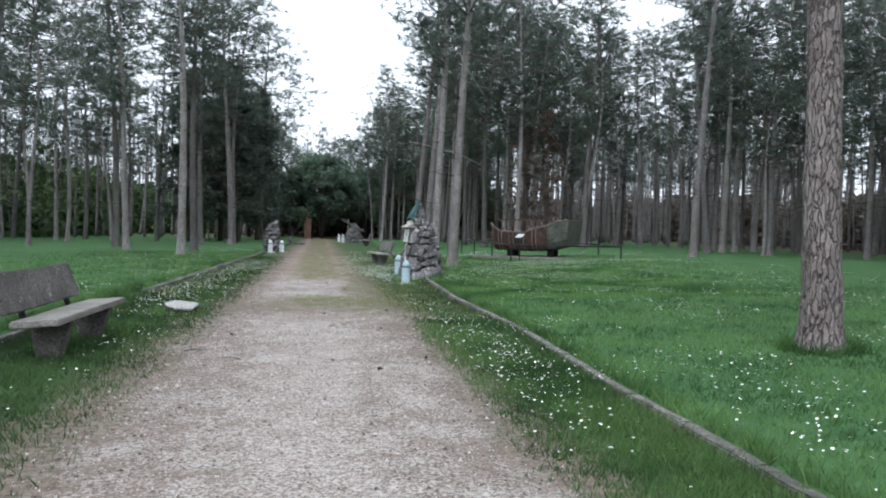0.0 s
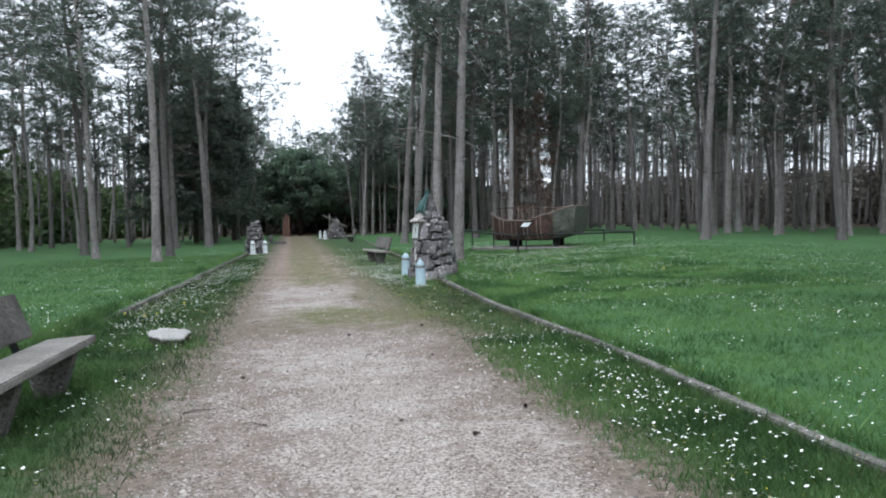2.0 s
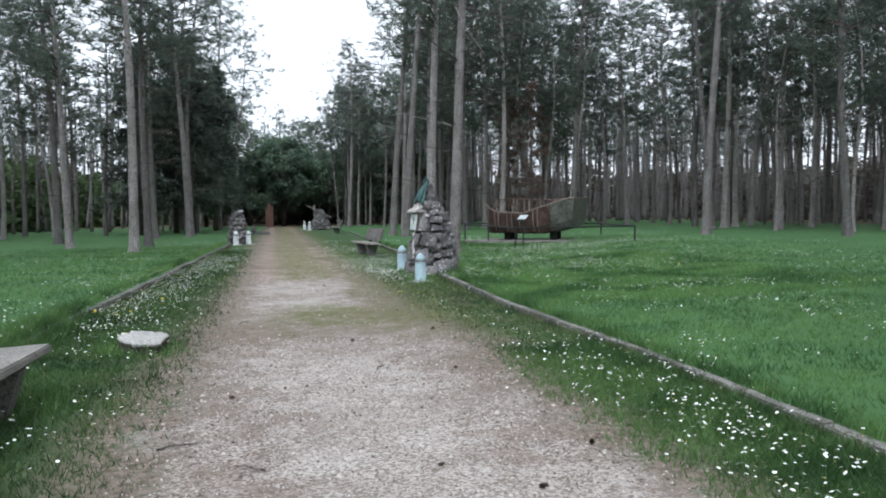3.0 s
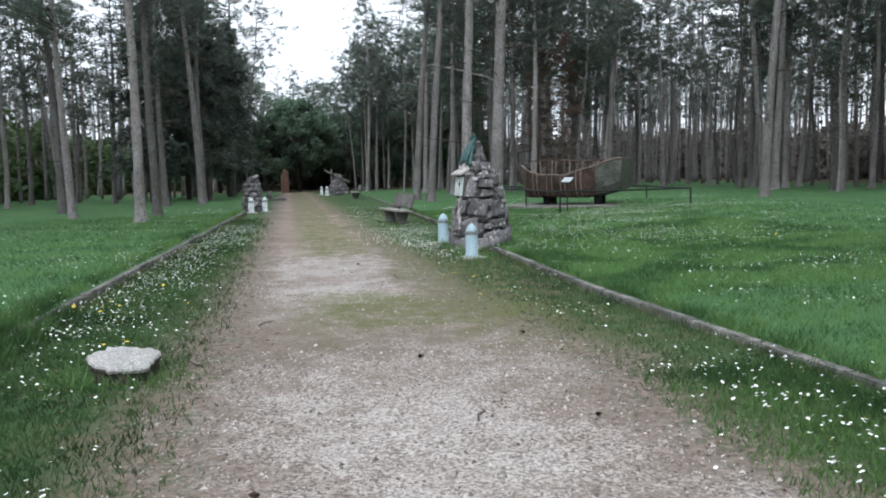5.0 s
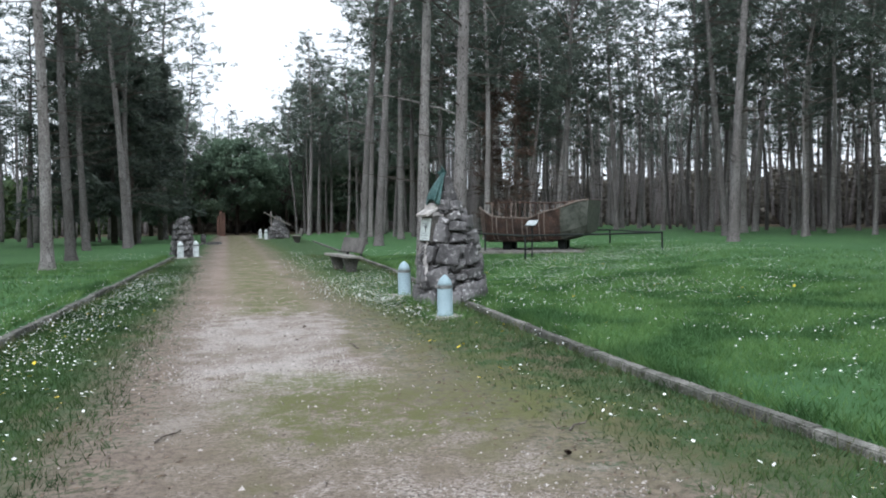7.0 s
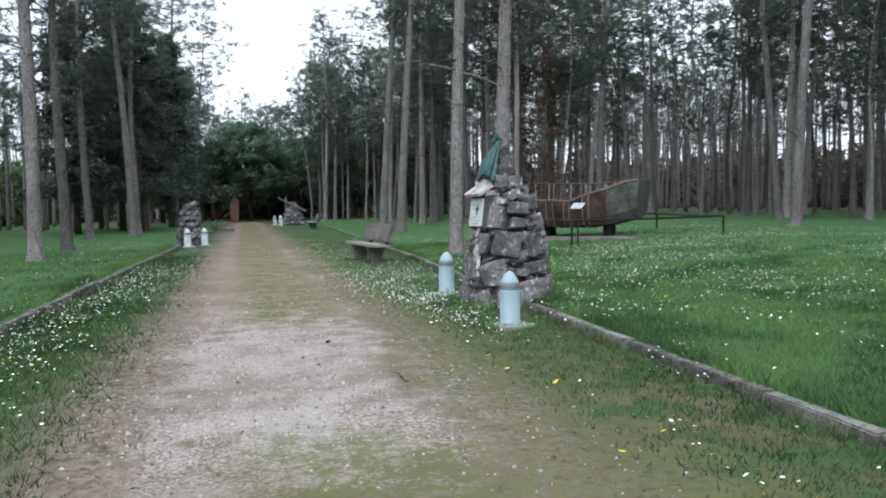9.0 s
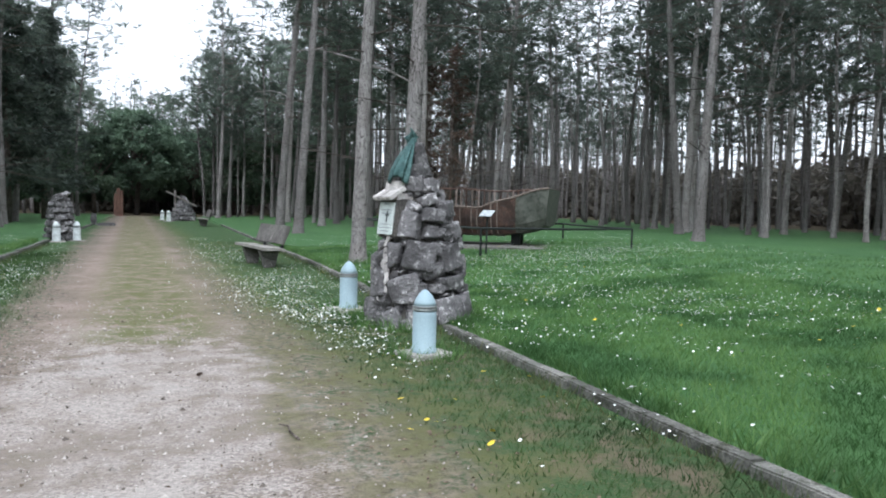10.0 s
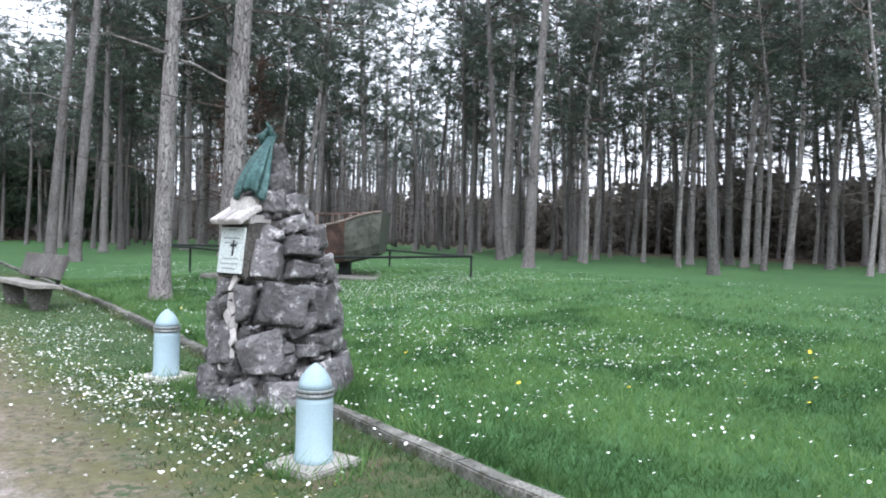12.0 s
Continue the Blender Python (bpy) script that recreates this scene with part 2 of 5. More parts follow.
    moss = mth(nt, "MULTIPLY", mth(nt, "MAXIMUM", band, strip), mth(nt, "SUBTRACT", 1.0, pale_patch))
    side_moss = mth(nt, "MULTIPLY", ramp01(nt, mth(nt, "ADD", px, mth(nt, "MULTIPLY", n1, 1.5)), 0.55, 1.0), mth(nt, "MULTIPLY", ramp01(nt, y, 11.0, 13.5), ramp01(nt, n2, -0.2, 0.1)))
    moss = mth(nt, "MAXIMUM", moss, mth(nt, "MULTIPLY", side_moss, 0.7))
    moss = mth(nt, "MULTIPLY", mth(nt, "MULTIPLY", moss, inside), ramp01(nt, mth(nt, "ADD", n3, n2), 0.3, 0.6))
    moss = mth(nt, "MULTIPLY", moss, ramp01(nt, mth(nt, "ADD", mth(nt, "ABSOLUTE", px), wob), 2.6, 1.7))
    green = mix(nt, n3, (0.072, 0.086, 0.024), (0.13, 0.132, 0.046))
    col = mix(nt, mth(nt, "MULTIPLY", moss, 0.85), col, green)
    # needle litter under the wood
    wood_r = ramp01(nt, mth(nt, "ADD", mth(nt, "SUBTRACT", x, 32.0), mth(nt, "MULTIPLY", n1, 6.0)), 0.0, 5.0)
    wood_l = ramp01(nt, mth(nt, "ADD", mth(nt, "SUBTRACT", -26.0, x), mth(nt, "MULTIPLY", n1, 6.0)), 0.0, 5.0)
    wood_f = ramp01(nt, mth(nt, "ADD", y, mth(nt, "MULTIPLY", n1, 12.0)), 82.0, 90.0)
    wood = mth(nt, "MAXIMUM", mth(nt, "MAXIMUM", wood_r, wood_l), wood_f)
    litter = mix(nt, n3, (0.05, 0.035, 0.022), (0.11, 0.08, 0.05))
    col = mix(nt, wood, col, litter)
    nt.links.new(col, b.inputs["Base Color"])
    h = mth(nt, "ADD", mth(nt, "MULTIPLY", n4, 0.5), mth(nt, "ADD", n3, mth(nt, "MULTIPLY", chip, 0.35)))
    bump(nt, b, h, 0.8, 0.02)
    return m


GROUND = ground_material()
BARK = bark_material("pine_bark", (0.31, 0.29, 0.28), (0.24, 0.215, 0.205), (0.045, 0.037, 0.034))
BARK_OLD = bark_material("old_pine_bark", (0.25, 0.215, 0.205), (0.165, 0.134, 0.126), (0.055, 0.044, 0.04), 17.0, 0.085, 0.045)
BARK_DARK = bark_material("dead_bark", (0.16, 0.135, 0.12), (0.12, 0.095, 0.08), (0.03, 0.025, 0.02))
NEEDLES = leaf_material("pine_needles", (0.088, 0.116, 0.094), (0.165, 0.188, 0.152))
NEEDLES_DARK = leaf_material("fir_needles", (0.08, 0.105, 0.086), (0.14, 0.165, 0.13))
# paler copy of the pine needles: brightness of the far crowns put into colour
NEEDLES_BRIGHT_END = leaf_material("brightened_far_needles", (0.14, 0.19, 0.148), (0.23, 0.275, 0.21), 0.3)
LEAVES_DARK = leaf_material("dark_broad_leaves", (0.09, 0.135, 0.09), (0.16, 0.21, 0.135), 0.3)
NEEDLES_BROWN = leaf_material("withered_needles", (0.1, 0.066, 0.052), (0.17, 0.115, 0.09))
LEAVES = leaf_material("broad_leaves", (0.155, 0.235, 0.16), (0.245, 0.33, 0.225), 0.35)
SCRUB = leaf_material("scrub_leaves", (0.11, 0.1, 0.082), (0.2, 0.18, 0.15))
EDGE_LEAVES = leaf_material("woodland_edge_leaves", (0.05, 0.085, 0.035), (0.11, 0.15, 0.06))
GRASS = leaf_material("grass_blades", (0.07, 0.16, 0.046), (0.158, 0.252, 0.08), 0.8)
GRASS_DRY = leaf_material("dry_grass_blades", (0.06, 0.115, 0.04), (0.19, 0.17, 0.085), 0.8)
PETALS = grainy("white_petals", (0.85, 0.85, 0.83), (0.8, 0.8, 0.78), 5.0, 0.6)
YOLK = grainy("yellow_petals", (0.75, 0.6, 0.05), (0.7, 0.5, 0.03), 5.0, 0.6)
CONCRETE = grainy("kerb_concrete", (0.12, 0.117, 0.104), (0.23, 0.22, 0.198), 4.0, 0.92, fine=45.0, bumpd=0.012, spot=(0.055, 0.055, 0.04, 0.52), own=False)
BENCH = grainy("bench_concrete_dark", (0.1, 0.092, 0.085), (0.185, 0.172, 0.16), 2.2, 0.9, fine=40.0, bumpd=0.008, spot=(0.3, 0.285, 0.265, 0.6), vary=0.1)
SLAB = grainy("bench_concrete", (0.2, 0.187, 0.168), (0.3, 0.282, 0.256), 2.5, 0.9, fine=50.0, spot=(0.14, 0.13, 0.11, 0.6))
PALE_SLAB = grainy("pale_slab_concrete", (0.36, 0.34, 0.31), (0.46, 0.44, 0.4), 3.0, 0.9, fine=50.0, spot=(0.22, 0.2, 0.17, 0.6))
ROCK = rock_material()
MORTAR = grainy("cairn_mortar", (0.06, 0.055, 0.05), (0.12, 0.11, 0.1), 6.0, 0.95, fine=40.0, bumpd=0.02, own=False)
LIME = grainy("limewash", (0.54, 0.51, 0.49), (0.4, 0.365, 0.345), 7.0, 0.9)
PAINT_BLUE = grainy("pale_blue_paint", (0.36, 0.47, 0.52), (0.39, 0.5, 0.54), 2.0, 0.55, fine=250.0, bumpd=0.001, spot=(0.32, 0.36, 0.35, 0.7), vary=0.04)
PAINT_WHITE = grainy("off_white_paint", (0.62, 0.66, 0.66), (0.56, 0.6, 0.59), 2.0, 0.6, fine=6.0, bumpd=0.001, vary=0.04)
BAND = grainy("driving_band", (0.2, 0.22, 0.22), (0.27, 0.27, 0.25), 9.0, 0.5, 0.3)
BRONZE = grainy("green_bronze", (0.045, 0.1, 0.095), (0.11, 0.19, 0.18), 5.0, 0.6, 0.35, fine=30.0, spot=(0.03, 0.05, 0.05, 0.6))
ENAMEL = grainy("white_enamel", (0.72, 0.77, 0.74), (0.66, 0.72, 0.7), 4.0, 0.4)
INK = grainy("grey_ink", (0.3, 0.33, 0.34), (0.35, 0.38, 0.38), 9.0, 0.6)
RUST = grainy("rusted_steel", (0.05, 0.034, 0.029), (0.12, 0.07, 0.052), 3.0, 0.85, 0.2, fine=35.0, spot=(0.055, 0.045, 0.04, 0.55))
RUST_PALE = grainy("worn_rusty_edge", (0.17, 0.13, 0.11), (0.28, 0.23, 0.2), 6.0, 0.8, 0.2, fine=35.0)
SHEET = grainy("printed_sheet", (0.4, 0.43, 0.44), (0.5, 0.53, 0.54), 9.0, 0.4, fine=20.0)
DRAB = grainy("worn_green_paint", (0.08, 0.085, 0.07), (0.1, 0.103, 0.085), 1.2, 0.7, fine=8.0, spot=(0.09, 0.06, 0.045, 0.75))
IRON = grainy("dark_painted_iron", (0.02, 0.024, 0.024), (0.035, 0.038, 0.036), 8.0, 0.55, 0.4)
CUT_WOOD = grainy("bleached_wood", (0.43, 0.415, 0.39), (0.54, 0.52, 0.49), 6.0, 0.9, fine=50.0, spot=(0.4, 0.37, 0.33, 0.6))
OLD_WOOD = grainy("grey_timber", (0.2, 0.18, 0.165), (0.28, 0.255, 0.235), 4.0, 0.9)
RED_WOOD = grainy("red_brown_timber", (0.12, 0.068, 0.052), (0.18, 0.1, 0.075), 4.0, 0.85)
CONE = grainy("cone_brown", (0.09, 0.062, 0.046), (0.14, 0.1, 0.075), 30.0, 0.9)
PEBBLE = leaf_free("loose_chips", (0.08, 0.064, 0.053), (0.6, 0.545, 0.5))
LITTER = leaf_free("dry_litter", (0.04, 0.028, 0.02), (0.24, 0.18, 0.13))
GRASS_VERGE = leaf_material("verge_blades", (0.036, 0.084, 0.022), (0.085, 0.138, 0.043), 0.8)

# ---- helpers for meshes ----
rng = np.random.default_rng(7)
rnd = random.Random(11)


def wob(x, y, s=1.0):
    return noise.noise(Vector((x * s, y * s, 0.3)))


def land(x, y):
    """Height of the ground."""
    kl, kr = kerb_left(y), kerb_right(y)
    if x > kr:
        d = x - kr
        h = 0.06 * min(1.0, max(0.0, (d - 0.03) / 0.08)) + 0.42 * (1 - math.exp(-(d / 9.0) ** 1.6))
        return h + 0.05 * wob(x, y, 0.22) * min(1.0, d / 3)
    if x < kl:
        d = kl - x
        h = 0.12 * min(1.0, max(0.0, (d - 0.03) / 0.08)) - 0.08 * (1 - math.exp(-(d / 14.0) ** 2))
        return h + 0.05 * wob(x, y, 0.22) * min(1.0, d / 3)
    e = min(x - kl, kr - x)
    rise = 0.035 * math.exp(-((kr - x) / 0.5) ** 2) * min(1.0, max(0.0, (14 - y) / 5))
    return rise + 0.03 * wob(x, y, 0.7) * min(1.0, e) + 0.012 * wob(x, y, 2.3) * min(1.0, e)


def mesh_of(name, verts, faces, material, smooth=False):
    me = bpy.data.meshes.new(name)
    me.from_pydata([tuple(v) for v in verts], [], faces)
    me.materials.append(material)
    if smooth:
        me.polygons.foreach_set("use_smooth", [True] * len(me.polygons))
    me.update()
    return me


def tri_mesh(name, verts, material):
    """A mesh of loose triangles from an array n x 3 x 3."""
    v = np.asarray(verts, dtype=np.float32).reshape(-1, 3)
    n = len(v) // 3
    me = bpy.data.meshes.new(name)
    me.vertices.add(len(v))
    me.vertices.foreach_set("co", v.ravel())
    me.loops.add(len(v))
    me.loops.foreach_set("vertex_index", np.arange(len(v), dtype=np.int32))
    me.polygons.add(n)
    me.polygons.foreach_set("loop_start", np.arange(0, 3 * n, 3, dtype=np.int32))
    me.materials.append(material)
    me.update(calc_edges=True)
    return me


def part(name, bm, material, parent, label="", smooth=False):
    me = bpy.data.meshes.new(name)
    bm.to_mesh(me)
    bm.free()
    me.materials.append(material)
    if smooth:
        me.polygons.foreach_set("use_smooth", [True] * len(me.polygons))
    ob = new(name, me)
    ob.parent = parent
    return tagged(ob, label) if label else ob


def child(name, me, parent, label=""):
    ob = new(name, me)
    ob.parent = parent
    return tagged(ob, label) if label else ob


def thing(name, m, label, category, group="", kind=""):
    ob = new(name)
    ob.matrix_basis = m
    ob.empty_display_size = 0.2
    return tagged(ob, label, category, group, kind)


def box_bm(sx, sy, sz, m=None, bevel=0.0, rough=0.0, cuts=0, seed=0):
    """A block about the origin, bevelled, its faces worn by up to rough."""
    bm = bmesh.new()
    bmesh.ops.create_cube(bm, size=1.0)
    bmesh.ops.scale(bm, vec=(sx, sy, sz), verts=bm.verts)
    if bevel:
        bmesh.ops.bevel(bm, geom=list(bm.edges), offset=bevel, segments=2, affect="EDGES")
    if cuts:
        bmesh.ops.subdivide_edges(bm, edges=[e for e in bm.edges if e.calc_length() > 3 * bevel + 0.02], cuts=cuts, use_grid_fill=True)
    if rough:
        for v in bm.verts:
            v.co += noise.noise_vector(v.co * 6 + Vector((seed, seed, 0))) * rough
    if m is not None:
        bm.transform(m)
    return bm


def tube_arrays(points, radii, sides):
    verts, faces = [], []
    pts = [Vector(p) for p in points]
    for i, p in enumerate(pts):
        t = (pts[min(i + 1, len(pts) - 1)] - pts[max(i - 1, 0)]).normalized()
        a = t.orthogonal().normalized() if abs(t.z) < 0.9 else Vector((1, 0, 0))
        a = (a - t * a.dot(t)).normalized()
        c = t.cross(a)
        for k in range(sides):
            w = 2 * math.pi * k / sides
            verts.append(p + (a * math.cos(w) + c * math.sin(w)) * radii[i])
    for i in range(len(pts) - 1):
        for k in range(sides):
            k2 = (k + 1) % sides
            faces.append((i * sides + k, i * sides + k2, (i + 1) * sides + k2, (i + 1) * sides + k))
    faces.append(tuple(range(sides))[::-1])
    faces.append(tuple((len(pts) - 1) * sides + k for k in range(sides)))
    return verts, faces


def joined_tubes(tubes):
    V, F = [], []
    for v, f in tubes:
        o = len(V)
        V += v
        F += [tuple(i + o for i in g) for g in f]
    return V, F


def rod_bm(points, r, sides=8):
    v, f = tube_arrays(points, [r] * len(points), sides)
    bm = bmesh.new()
    vs = [bm.verts.new(p) for p in v]
    for g in f:
        bm.faces.new([vs[i] for i in g])
    return bm


def lathe_bm(profile, sides=28):
    bm = bmesh.new()
    rings = []
    for r, z in profile:
        rings.append([bm.verts.new((r * math.cos(2 * math.pi * k / sides), r * math.sin(2 * math.pi * k / sides), z)) for k in range(sides)])
    for a, b in zip(rings, rings[1:]):
        for k in range(sides):
            bm.faces.new((a[k], a[(k + 1) % sides], b[(k + 1) % sides], b[k]))
    bm.faces.new(rings[0][::-1])
    bm.faces.new(rings[-1])
    return bm


# ---- the ground: one sheet out to the horizon ----
def ground_sheet():
    out = [0.0, 0.03, 0.07, 0.11, 0.2] + [0.2 + 0.25 * i for i in range(1, 25)] + [6.9, 7.6, 8.5, 9.6, 11, 12.5, 14.5, 17, 20, 24, 29, 36, 46, 60, 90, 150, 300, 700, 1800]
    mid = [i / 30 for i in range(1, 30)]
    ys = [-1800, -600, -200, -80, -40, -20, -12, -8] + [-6 + 0.22 * i for i in range(200)] + [38.5, 39.5, 41, 43, 45, 48, 51, 55, 60, 66, 74, 84, 96, 115, 150, 220, 400, 900, 1800]
    verts, rows = [], []
    for y in ys:
        yc = min(max(y, -60), 140)
        kl, kr = kerb_left(yc), kerb_right(yc)
        xs = [kl - d for d in reversed(out)] + [kl + (kr - kl) * s for s in mid] + [kr + d for d in out]
        rows.append(len(xs))
        for x in xs:
            far = max(abs(x), abs(y))
            h = land(x, yc) if far < 400 else 0.2
            verts.append((x, y, h))
    n = rows[0]
    faces = [(j * n + i, j * n + i + 1, (j + 1) * n + i + 1, (j + 1) * n + i) for j in range(len(ys) - 1) for i in range(n - 1)]
    ob = new("ground", mesh_of("ground", verts, faces, GROUND, True))
    tagged(ob, "lawn and gravel way of crushed pale stone between grassy verges", "ground", kind="structure")


ground_sheet()


# ---- pines ----
def tufts(centres, size, blades, seed, up=0.35, width=0.16):
    """Loose triangles: sprays of needles about each centre."""
    g = np.random.default_rng(seed)
    c = np.repeat(np.asarray(centres, dtype=float), blades, axis=0)
    n = len(c)
    d = g.normal(size=(n, 3))
    d[:, 2] = d[:, 2] * 0.7 + up
    d /= np.linalg.norm(d, axis=1)[:, None]
    L = size * g.uniform(0.55, 1.15, n)[:, None]
    side = np.cross(d, g.normal(size=(n, 3)))
    side /= np.linalg.norm(side, axis=1)[:, None] + 1e-9
    w = L * width * g.uniform(0.7, 1.3, n)[:, None]
    root = c + d * L * 0.1
    return np.stack([root - side * w, root + side * w, c + d * L], axis=1)


def limb_path(start, az, rise, length, g, droop=0.0, steps=4):
    pts = [Vector(start)]
    a = az
    for i in range(steps):
        a += g.uniform(-0.25, 0.25)
        r = rise + droop * i + g.uniform(-0.15, 0.15)
        s = length / steps
        pts.append(pts[-1] + Vector((math.cos(a) * math.cos(r), math.sin(a) * math.cos(r), math.sin(r))) * s)
    return pts


def pine_meshes(seed, height, base, radius, sway=0.25, spread=2.3, limbs=34, stubs=14, sides=10, rings=15, needles=None, blades_each=18):
    """Trunk, branches and crown of one pine, its foot at the origin."""
    g = random.Random(seed)
    ph, ph2 = g.uniform(0, 6), g.uniform(0, 6)

    def axis(z):
        s = z / height
        return Vector((sway * math.sin(2.1 * s * 2 + ph) * s, sway * math.sin(1.7 * s * 2 + ph2) * s, z))
    zs = [-0.3, 0.0, 0.12, 0.35, 0.8] + [0.8 + (height - 0.8) * i / rings for i in range(1, rings + 1)]
    rad = [radius * (1.0 - 0.82 * max(0, z) / height) * (1 + 0.45 * math.exp(-max(0, z) / 0.22)) for z in zs]
    v, f = tube_arrays([axis(z) if z > 0 else Vector((0, 0, z)) for z in zs], rad, sides)
    for i in range(len(v)):
        v[i] = v[i] + noise.noise_vector(v[i] * 3 + Vector((seed, 0, 0))) * radius * 0.13
    trunk = mesh_of("trunk", v, f, BARK, True)
    tubes, centres = [], []
    for i in range(stubs):
        z = g.uniform(2.2, base + 2)
        pts = limb_path(axis(z), g.uniform(0, 6.28), g.uniform(-0.3, 0.35), g.choice((0.25, 0.4, 0.8, 1.6, 2.4)), g, steps=3)
        tubes.append(tube_arrays(pts, [0.028, 0.02, 0.014, 0.006], 4))
    for i in range(limbs):
        s = (i + g.random()) / limbs
        z = base + (height - base) * s ** 0.9
        ln = spread * (0.48 + 1.7 * s * (1.0 - s)) * g.uniform(0.6, 1.15)
        pts = limb_path(axis(z), g.uniform(0, 6.28), g.uniform(-0.05, 0.5), ln, g, 0.06)
        tubes.append(tube_arrays(pts, [0.05, 0.038, 0.026, 0.016, 0.007], 4))
        for k in range(2, 5):
            for _ in range(3 if k < 4 else 4):
                o = Vector((g.gauss(0, 0.42), g.gauss(0, 0.42), g.gauss(0.05, 0.2))) * max(1.0, ln * 0.5)
                q = pts[k] + o
                centres.append(q)
        for _ in range(2):
            q = centres[-g.randint(1, 8)]
            tubes.append(tube_arrays([pts[3], (pts[3] + q) / 2, q], [0.012, 0.009, 0.004], 3))
    for _ in range(10):
        centres.append(axis(height) + Vector((g.gauss(0, 0.4), g.gauss(0, 0.4), g.gauss(0, 0.5))))
    V, F = joined_tubes(tubes)
    branches = mesh_of("branches", V, F, BARK_DARK)
    crown = tri_mesh("crown", tufts([tuple(c) for c in centres], 0.42, blades_each, seed, width=0.052), needles or NEEDLES)
    return trunk, branches, crown


KINDS = [pine_meshes(100 + i, h, b, r, sw, sp, lb, st) for i, (h, b, r, sw, sp, lb, st) in enumerate((
    (17.5, 7.8, 0.19, 0.3, 3.0, 40, 22), (16.0, 6.2, 0.17, 0.5, 2.9, 38, 26), (18.5, 8.5, 0.2, 0.25, 3.2, 40, 20),
    (15.0, 6.2, 0.125, 0.7, 2.7, 24, 28), (17.0, 7.2, 0.15, 1.1, 3.0, 26, 26), (19.0, 9.0, 0.2, 0.2, 3.2, 36, 16), (14.5, 5.6, 0.115, 0.6, 2.6, 22, 28)))]


def dress(t, meshes):
    for n, me in zip(("trunk", "branchwork", "crown"), meshes):
        ob = child(n, me, t)
        if n != "trunk":
            tagged(ob, kind="stuff")


def pine(kind, x, y, turn=0.0, lean=0.0, lean_to=0.0, size=1.0, label="tall pine with grey scaly bark and a bare lower trunk", group="pines of the wood"):
    m = pose(x, y, land(x, y) - 0.03) @ Matrix.Rotation(radians(lean), 4, Vector((-math.sin(radians(lean_to)), math.cos(radians(lean_to)), 0))) @ pose(0, 0, 0, 0, 0, turn)
    t = thing("pine_tree", m @ Matrix.Scale(size, 4), label, "tree", group)
    dress(t, KINDS[kind])
    return t


